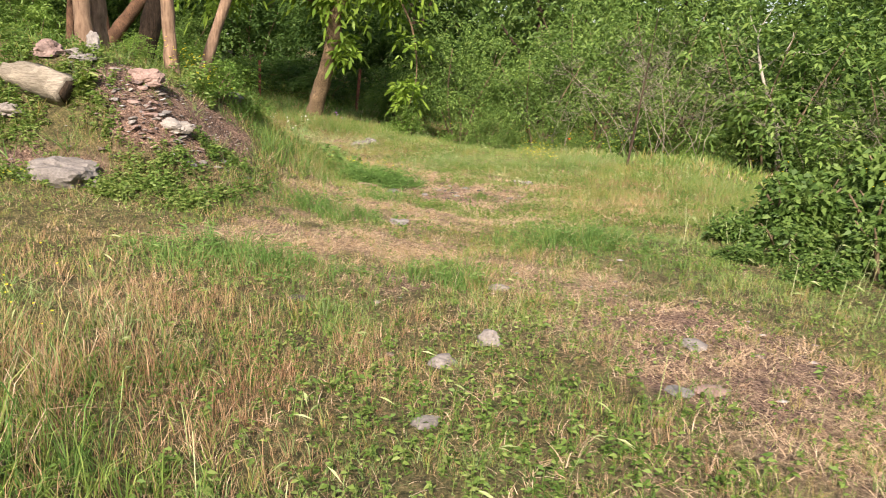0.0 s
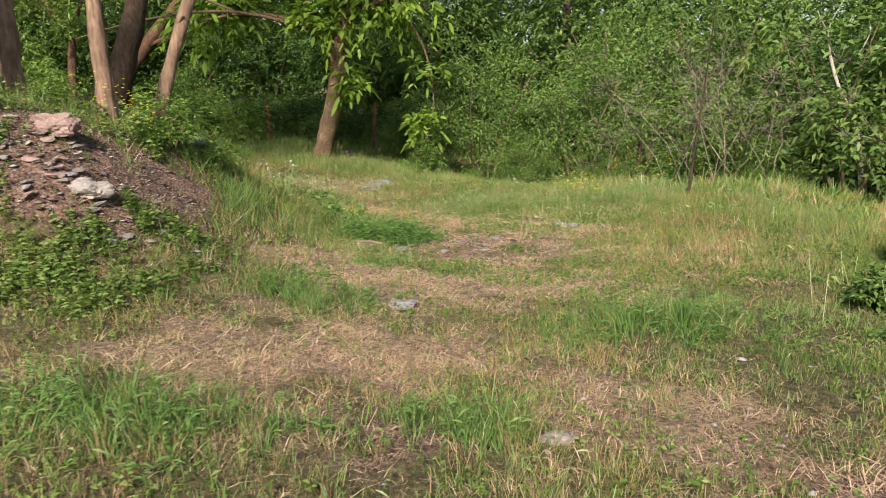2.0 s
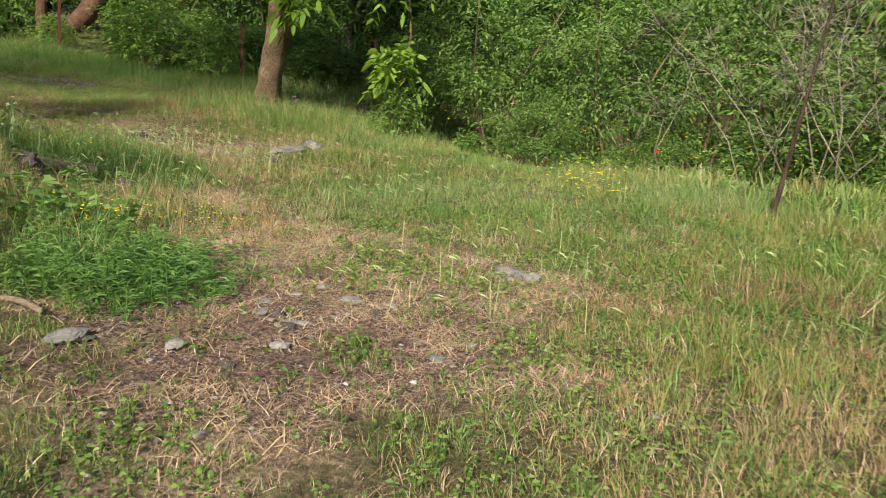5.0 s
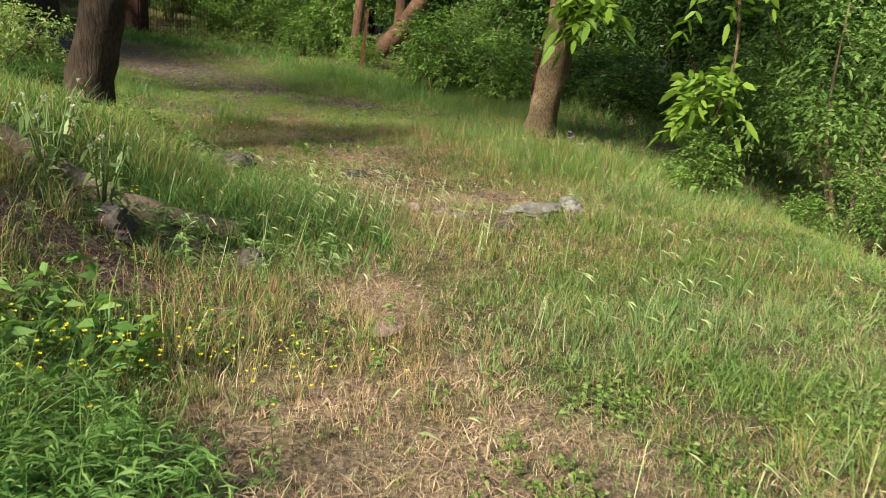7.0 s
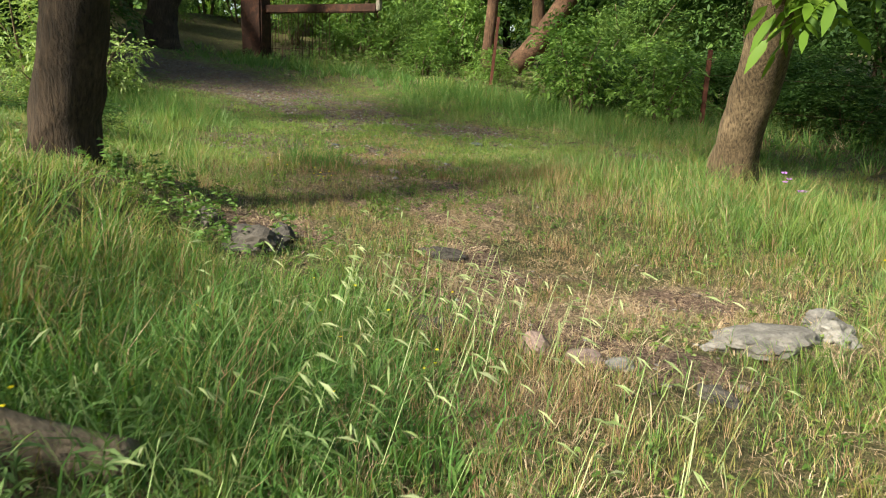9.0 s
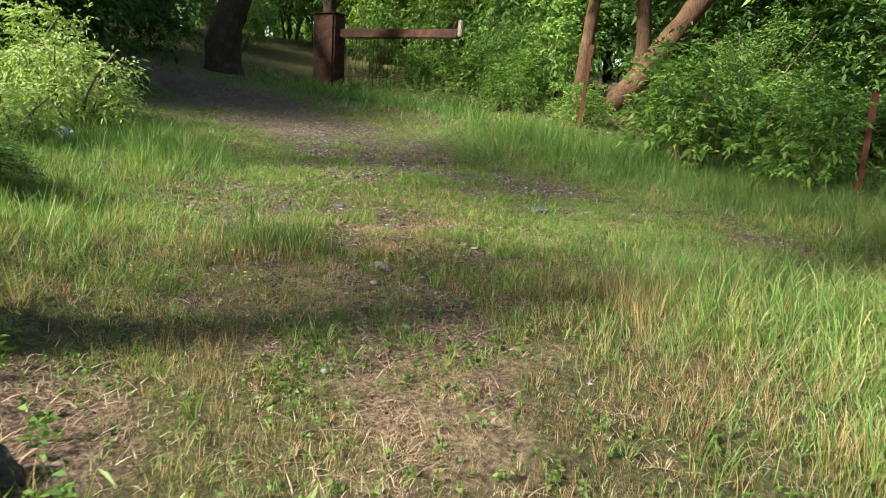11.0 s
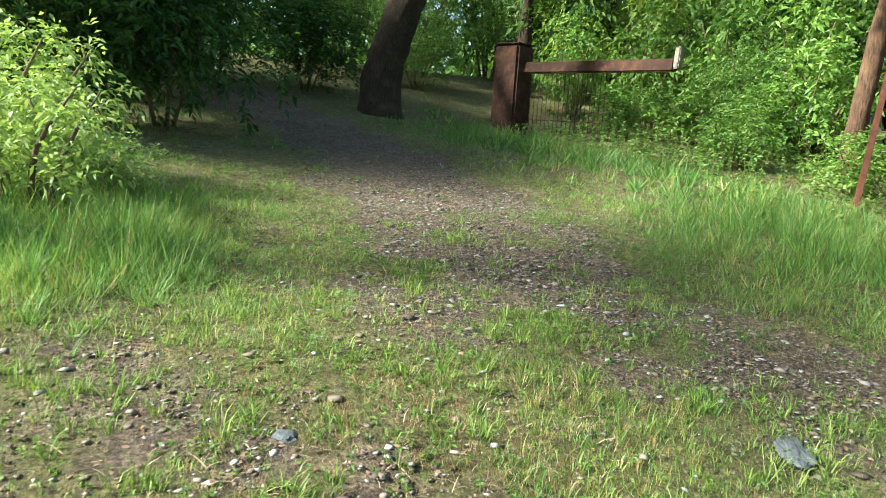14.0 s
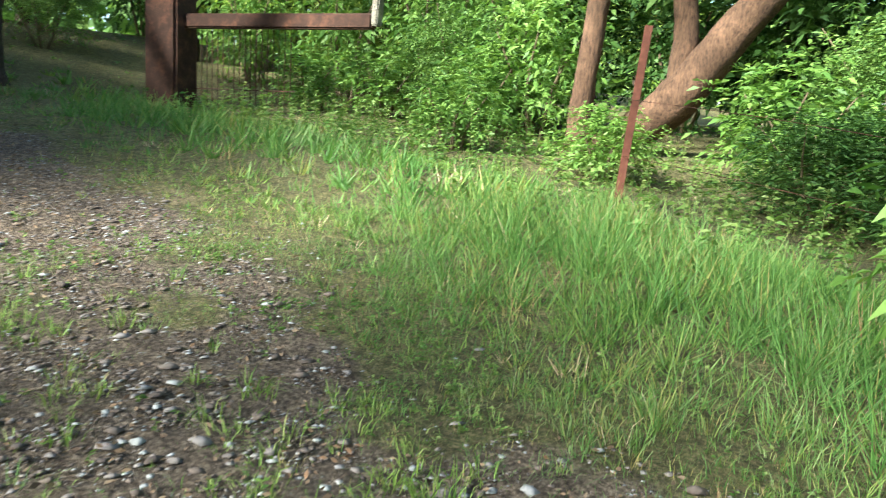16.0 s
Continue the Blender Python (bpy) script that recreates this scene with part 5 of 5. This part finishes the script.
def grow(n, x0, x1, y0, y1, near, far, wide):
    """Turf between two distances from the line walked, sorted into its kinds."""
    def keep(x, y):
        d = beside(x, y, WALK)
        return cover(x, y) * ((d >= near) & (d < far))
    # two thirds of the blades stand in clumps, the rest singly
    per = 12
    cx, cy = scatter(int(0.68 * n / per), x0, x1, y0, y1, keep)
    size = np.repeat(rng.uniform(0.012, 0.05, len(cx)) * (1 if near < 2 else 1.5), per)
    out = rng.uniform(0, 2 * np.pi, len(size))
    away = size * rng.uniform(0.1, 1.5, len(size))
    sx, sy = scatter(int(0.32 * n), x0, x1, y0, y1, keep)
    x, y = np.r_[np.repeat(cx, per) + away * np.cos(out), sx], np.r_[np.repeat(cy, per) + away * np.sin(out), sy]
    out = np.r_[out, rng.uniform(0, 2 * np.pi, len(sx))]

    def pick():
        """A number between 0 and 1 that most blades of a clump share."""
        own = rng.random(len(x))
        shared = np.r_[np.repeat(rng.random(len(cx)), per), rng.random(len(sx))]
        return np.where(rng.random(len(x)) < 0.8, shared, own)

    r, d = pick(), dry(x, y)
    h = rank(x, y) * np.r_[np.repeat(np.clip(np.exp(rng.normal(-0.02, 0.32, len(cx))), 0.4, 1.6), per), np.full(len(sx), 0.75)]
    h = np.minimum(h, 0.36)
    green = sig((rank(x, y) - 0.17) / 0.03)
    kinds = {}
    fresh = sig((-8.5 - x) / 0.7) * (1 - 0.8 * trodden(x, y))
    straw = r < (0.04 + 0.45 * d * (1 - tuft(x, y))) * (1 - 0.7 * fresh)
    red = ~straw & (pick() < reddish(x, y) * (1 - tuft(x, y)) * (1 - 0.85 * fresh))
    some = ~straw & ~red
    lush = some & (pick() < np.clip(0.16 + 0.35 * green * sig((-1.5 - x) / 1.0) + tuft(x, y) + 0.14 * fresh, 0, 0.9))
    blue = some & ~lush & (pick() < 0.28 + 0.4 * blotch(x, y, 1.1, 5.0) + 0.4 * spot(x, y, 0.4, 14.8, 1.5, 2.4) + 0.35 * spot(x, y, -3.4, 14.8, 0.9, 1.2, 30))
    olive = some & ~lush & ~blue & (pick() < (0.06 + 0.5 * sig((blotch(x, y, 1.7, 4.0) - 0.15) / 0.15) + 0.4 * d) * (1 - 0.45 * fresh))
    rest = ~(straw | red | lush | blue | olive)
    for name, k, t, w, lean in (("straw", straw, 0.85, 0.8, 0.9), ("red", red, 1.15, 0.55, 0.5), ("lush", lush, 1.15, 1.0, 0.75), ("blue", blue, 1.0, 1.0, 0.95), ("olive", olive, 1.05, 0.75, 0.6), ("green", rest, 1.0, 1.0, 0.9)):
        kinds[name] = blades(x[k], y[k], t * h[k] + 0.01, wide * w * (0.6 + 2.2 * h[k]), lean, 0.0, near > 2, out[k])
    return kinds


zones = [grow(1650000, -11, 4.5, 0.4, 23.5, 0, 2.2, 0.0047), grow(1450000, -14, 6.5, 0.4, 26, 2.2, 4.8, 0.007), grow(420000, -22, 12, 0.4, 32, 4.8, 12, 0.018), grow(110000, -34, 22, -12, 40, 12, 32, 0.06)]
for name, mat, label in (("green", GRASS, "short green meadow grass"), ("lush", LUSH, "tall fresh green grass in tufts and verges"), ("blue", BLUE, "pale bluish green grass blades"), ("olive", OLIVE, "olive ripening grass stalks"), ("red", RUSSET, "ripe reddish-brown grass stalks"), ("straw", STRAW, "dry straw-coloured grass")):
    stuff("grass", *join(*[z[name] for z in zones]), mat, label, "grass")
# thick fresh grass in front of the bank's end
x, y = scatter(60000, -5.2, -1.4, 12.8, 17.2, lambda x, y: np.clip(1.2 * spot(x, y, -3.3, 14.9, 0.8, 1.1, 30) - 0.1, 0, 1) * (1 - np.exp(-(beside(x, y, TIMBER) / 0.36) ** 2)) * np.clip(0.6 + 0.6 * blotch(x, y, 4.0, 1.4), 0.1, 1))
stuff("grass", *blades(x, y, 0.10 + 0.18 * spot(x, y, -3.4, 14.8, 0.9, 1.1, 30), 0.009 + 0 * x, 0.9), LUSH, "thick fresh green grass below the bank", "grass")
# short tussocks on the trodden ground beside the track
x, y = scatter(4600, -13, -5, 16.8, 22.5, lambda x, y: np.clip(0.25 + 0.5 * blotch(x, y, 3.6, 2.6), 0.08, 1) * (1 - 0.6 * sig((-11.5 - x) / 0.4)))
out = rng.uniform(0, 2 * np.pi, 16 * len(x))
away = rng.uniform(0.1, 1.3, len(out)) * np.repeat(rng.uniform(0.02, 0.06, len(x)), 16)
tall = np.repeat(rng.uniform(0.045, 0.12, len(x)), 16)
stuff("grass", *blades(np.repeat(x, 16) + away * np.cos(out), np.repeat(y, 16) + away * np.sin(out), tall, 0.0055 + 0 * tall, 0.9, 0.0, False, out), GRASS, "short green tussocks on trodden ground", "grass")
# straw lying flat
for n, far, long, wide in ((640000, 2.4, 0.07, 0.0024), (260000, 5.0, 0.13, 0.005)):
    x, y = scatter(n, -9, 3, 3, 21, lambda x, y: np.clip(0.05 + dry(x, y) * 0.8 + bare(x, y) * 0.35, 0, 1) * np.clip(0.55 + 0.7 * blotch(x, y, 4.6, 5.2), 0.1, 1) * (1 - 0.75 * trodden(x, y)) * (beside(x, y, WALK) < far))
    stuff("straw", *blades(x, y, long + 0 * x, wide + 0 * x, 0.3, 0.86), STRAW, "dry straw lying flat on the ground", "straw")
x, y = scatter(420000, -7, 3, 3.5, 18, lambda x, y: np.clip(0.75 * bare(x, y) + 0.35 * dry(x, y), 0, 1) * (beside(x, y, WALK) < 2.6))
stuff("chaff", *blades(x, y, 0.032 + 0 * x, 0.0026 + 0 * x, 0.4, 0.9, True), STRAW, "short broken chaff strewn over bare earth", "straw")


def seedheads(n, x0, x1, y0, y1, keep, tall):
    """Nodding barley ears on thin stalks."""
    x, y = scatter(n, x0, x1, y0, y1, keep)
    m = len(x)
    h = tall * rng.uniform(0.75, 1.2, m)
    a = rng.normal(0.4, 0.9, m)
    way = np.stack([np.cos(a), np.sin(a), 0 * a], 1)
    root = np.stack([x, y, gz(x, y)], 1)
    top = root + np.array([0, 0, 1.0]) * h[:, None] + way * 0.45 * h[:, None]
    side = np.stack([-np.sin(a), np.cos(a), 0 * a], 1) * 0.0016
    stalk = (np.stack([root - side, root + side, top + side, top - side], 1).reshape(-1, 3), np.arange(m)[:, None] * 4 + np.arange(4))
    ears = [leaves(top, way * 0.9 + np.array([0, 0, -0.15]) + 0.12 * rng.normal(size=(m, 3)), 0.075 * rng.uniform(0.7, 1.25, m), 0.11, 0.2, 0.02) for _ in range(2)]
    return join(stalk, *ears)


stuff("barley", *join(seedheads(1300, -5, -1.5, 13.5, 17, lambda x, y: np.clip(spot(x, y, -3.1, 15.4, 0.8, 1.1, 30), 0, 1), 0.28),
                      seedheads(2600, -3, 4, 12, 20, lambda x, y: 0.5 * sig((x + 1.6 + 0.25 * (y - 14)) / 0.3) * sig((19.5 - y) / 0.5) * np.clip(0.5 + blotch(x, y, 1.2, 9.0), 0, 1), 0.17),
                      seedheads(500, 1.2, 4, 6, 10, lambda x, y: 0.3 * sig((x - 2.2) / 0.2), 0.3),
                      seedheads(160, -3, 1.5, 1.5, 6, lambda x, y: 0.5 + 0 * x, 0.2)), EARS, "wild barley with nodding pale ears", "barley")


def herbs(n, x0, x1, y0, y1, keep, tall, leaf, per=9, wide=0.42):
    """Low broad-leaved weeds: rosettes and leafy stems."""
    x, y = scatter(n, x0, x1, y0, y1, keep)
    h = tall(x, y) * rng.uniform(0.5, 1.2, len(x))
    foot = np.stack([x, y, gz(x, y) - 0.01], 1)
    top = foot + np.stack([0.1 * h * rng.normal(size=len(x)), 0.1 * h * rng.normal(size=len(x)), h], 1)
    a = rng.uniform(0, 6.28, len(x))
    side = np.stack([np.cos(a), np.sin(a), 0 * a], 1) * 0.0022
    stalks = (np.stack([foot - side, foot + side, top + 0.5 * side, top - 0.5 * side], 1).reshape(-1, 3), np.arange(len(x))[:, None] * 4 + np.arange(4))
    u = rng.random(len(x) * per)
    p = np.repeat(foot, per, 0) + u[:, None] * np.repeat(top - foot, per, 0)
    m = len(p)
    a = rng.uniform(0, 6.28, m)
    way = np.stack([np.cos(a), np.sin(a), rng.uniform(0.0, 0.8, m)], 1)
    return join(stalks, leaves(p, way, leaf * rng.uniform(0.6, 1.4, m), wide, 0.3))


flat = lambda v: (lambda x, y: v + 0 * x)
stuff("weeds", *join(
    herbs(2600, -1.5, 3, 1.5, 6.2, lambda x, y: np.clip(spot(x, y, 0.4, 3.6, 1.3, 1.3) + 0.15, 0, 1) * (1 - bare(x, y)), flat(0.10), 0.035),
    herbs(62000, -6, 5, 4, 19, lambda x, y: 0.5 * (1 - 0.6 * bare(x, y)) * (1 - 0.6 * dry(x, y)) * np.clip(0.45 + blotch(x, y, 2.6, 7.0), 0, 1), flat(0.055), 0.025, 6, 0.55),
    herbs(26000, -0.5, 4.2, 9.6, 15, lambda x, y: 0.6 * (1 - bare(x, y)) * np.clip(0.5 + blotch(x, y, 3.1, 5.5), 0, 1), flat(0.075), 0.024, 7, 0.5),
    herbs(4500, -2.6, 2.4, 3.0, 6.5, lambda x, y: 0.6 * (1 - bare(x, y)) * np.clip(0.45 + blotch(x, y, 2.7, 6.5), 0, 1), flat(0.085), 0.021, 9, 0.42),
    herbs(5200, -5.6, -2.0, 7.6, 9.3, lambda x, y: (1 - bare(x, y)) * np.clip(0.5 + 1.0 * blotch(x, y, 4.4, 1.9), 0, 1) * sig((-2.2 - x) / 0.1), flat(0.14), 0.042, 13),
    herbs(5, -3.75, -3.6, 8.55, 8.68, flat(1.0), flat(0.28), 0.09, 40), herbs(30, -3.3, -2.9, 9.7, 10.5, flat(1.0), flat(0.3), 0.05, 30),
    herbs(26000, -16, -5, 16.5, 24, lambda x, y: 0.6 * (1 - 0.85 * stony(x, y)) * (1 - 0.8 * bare(x, y)) * np.clip(0.5 + blotch(x, y, 2.4, 2.9), 0.05, 1), flat(0.05), 0.024, 8),
    herbs(1500, -22, -3, 24, 30, lambda x, y: 0.8 * sig((y - 25.6) / 0.4), lambda x, y: 0.35 + 0.3 * np.clip(blotch(x, y, 1.5, 2.2), 0, 1), 0.06, 26)), WEED, "low broad-leaved green weeds", "weeds")


stuff("bank_weeds", *join(herbs(90, -6.4, -4.7, 15.3, 16.5, flat(0.8), flat(0.2), 0.045, 16, 0.4), herbs(3000, -7.5, -1.5, 8, 16.5, lambda x, y: np.clip((gz(x, y) - 0.2) * 2, 0, 1) * np.clip(0.3 + blotch(x, y, 2.8, 3.9), 0, 1) * (1 - bare(x, y)) * (beside(x, y, WALK) > 1.2), lambda x, y: 0.10 + 0.14 * np.clip(blotch(x, y, 2.4, 2.0), 0, 1), 0.042, 11), herbs(420, -3.2, -1, 10.6, 14, lambda x, y: np.clip(spot(x, y, -2.1, 12.4, 0.55, 1.3), 0, 1), flat(0.24), 0.045, 24, 0.2)), LEAF_B, "dark green leafy weeds on the bank", "weeds")
stuff("spiky_plants", *herbs(70, -3.6, -1.7, 13.4, 15.0, lambda x, y: np.clip(1.3 * spot(x, y, -2.9, 14.1, 0.8, 0.4, 30), 0, 1), flat(0.2), 0.07, 40, 0.16), BLUE, "grey-green narrow-leaved spiky plants", "plants")
stuff("tuft_plants", *join(herbs(4200, -3, 2.5, 5, 14, lambda x, y: np.clip(tuft(x, y) * 1.3 - 0.2, 0, 1), lambda x, y: 0.09 + 0.14 * tuft(x, y), 0.062, 26, 0.13), herbs(900, -1.8, -0.6, 11.4, 12.6, lambda x, y: spot(x, y, -1.22, 12.0, 0.42, 0.42), flat(0.22), 0.07, 30, 0.11), herbs(60, -2.3, -1.6, 12.2, 12.9, lambda x, y: spot(x, y, -1.95, 12.5, 0.3, 0.3), flat(0.3), 0.09, 18, 0.35)), LUSH, "soft feathery green plants growing in tufts", "plants")
x, y = scatter(42000, -20, -5, 17, 25, lambda x, y: np.clip(0.7 * stony(x, y) + 0.45 * bare(x, y) + 0.1 * trodden(x, y), 0, 1))
stuff("leaf_litter", *leaves(np.stack([x, y, gz(x, y) + 0.012 + 0.01 * rng.random(len(x))], 1), np.stack([rng.normal(size=len(x)), rng.normal(size=len(x)), 0.15 * rng.normal(size=len(x))], 1), rng.uniform(0.015, 0.04, len(x)), 0.45, 0.0), LITTER, "brown fallen leaves scattered on the track", "leaf litter")


def flowers(n, cx, cy, rx, ry, tall, size):
    x, y = rng.normal(cx, rx, n), rng.normal(cy, ry, n)
    z = gz(x, y) + tall * rng.uniform(0.7, 1.2, n)
    p = np.repeat(np.stack([x, y, z], 1), 5, 0)
    a = np.tile(np.arange(5) * 1.2566, n) + np.repeat(rng.uniform(0, 6, n), 5)
    return leaves(p, np.stack([np.cos(a), np.sin(a), 0.5 + 0 * a], 1), np.full(len(p), size), 0.8, 0.1)


stuff("yellow_flowers", *join(flowers(60, -1.75, 12.7, 0.16, 0.2, 0.22, 0.011), flowers(40, -1.35, 13.1, 0.2, 0.2, 0.2, 0.009), flowers(26, 1.25, 15.5, 0.16, 0.16, 0.34, 0.014), flowers(26, 1.25, 15.5, 0.2, 0.2, 0.25, 0.014), flowers(26, 1.25, 15.5, 0.24, 0.22, 0.16, 0.014), flowers(60, 2.4, 17.5, 1.2, 0.35, 0.5, 0.013), flowers(40, 2.6, 17.6, 1.2, 0.4, 0.3, 0.013), flowers(26, -1.9, 4.4, 0.25, 0.3, 0.3, 0.009),
                              flowers(24, 0.35, 3.15, 0.2, 0.1, 0.15, 0.009), flowers(70, -3.15, 10.1, 0.2, 0.25, 0.36, 0.012), flowers(50, -4.07, 7.43, 0.2, 0.15, 0.12, 0.011), flowers(30, 4.0, 8.6, 0.5, 0.6, 0.85, 0.009), flowers(30, -5.4, 7.6, 0.2, 0.2, 0.3, 0.009), flowers(14, -6.6, 17.6, 0.4, 0.15, 0.12, 0.012), flowers(12, -2.9, 15.2, 0.4, 0.4, 0.25, 0.009), flowers(30, -3.3, 13.3, 0.4, 0.4, 0.35, 0.009)),
      YELLOW, "small yellow meadow flowers", "flowers")
stuff("poppies", *join(flowers(1, 2.0, 17.0, 0.02, 0.02, 0.45, 0.05), flowers(2, -5.9, 11.5, 0.05, 0.05, 0.35, 0.045)), POPPY, "single red poppies", "flowers")
stuff("purple_flowers", *flowers(5, -3.3, 19.9, 0.12, 0.08, 0.32, 0.03), PURPLE, "purple flower heads in the grass", "flowers")


def thistle(x, y, tall, n=7):
    e = thing("thistle", x, y, float(gz(x, y)), "tall grey-green thistle with pale downy heads", "thistle", "thistles")
    heads = []
    for k in range(n):
        a = rng.uniform(0, 6.28)
        q = Vector((math.cos(a) * 0.16, math.sin(a) * 0.16, tall * rng.uniform(0.75, 1.05)))
        stem = part("stem", soup("stem", *tube([(0.1 * q.x, 0.1 * q.y, 0), q * 0.55, q], [0.006, 0.005, 0.003], 5), BLUE), e)
        heads.append(np.array(q))
        c = np.repeat(np.array([q]), 14, 0)
        part("flower_head", soup("flower_head", *leaves(c, rng.normal(size=c.shape) + np.array([0, 0, 0.8]), rng.uniform(0.012, 0.022, len(c)), 0.5), WHITE), stem)
    u = rng.random(70)
    c = np.array(heads)[rng.integers(0, n, 70)] * u[:, None]
    part("leaves", soup("leaves", *leaves(c, rng.normal(size=c.shape), rng.uniform(0.06, 0.13, 70), 0.25), BLUE), e)


for x, y, tall in ((-4.05, 13.75, 0.55), (-3.75, 13.55, 0.5), (-3.34, 13.63, 0.5), (-2.3, 11.6, 0.5)):
    thistle(x, y, tall)
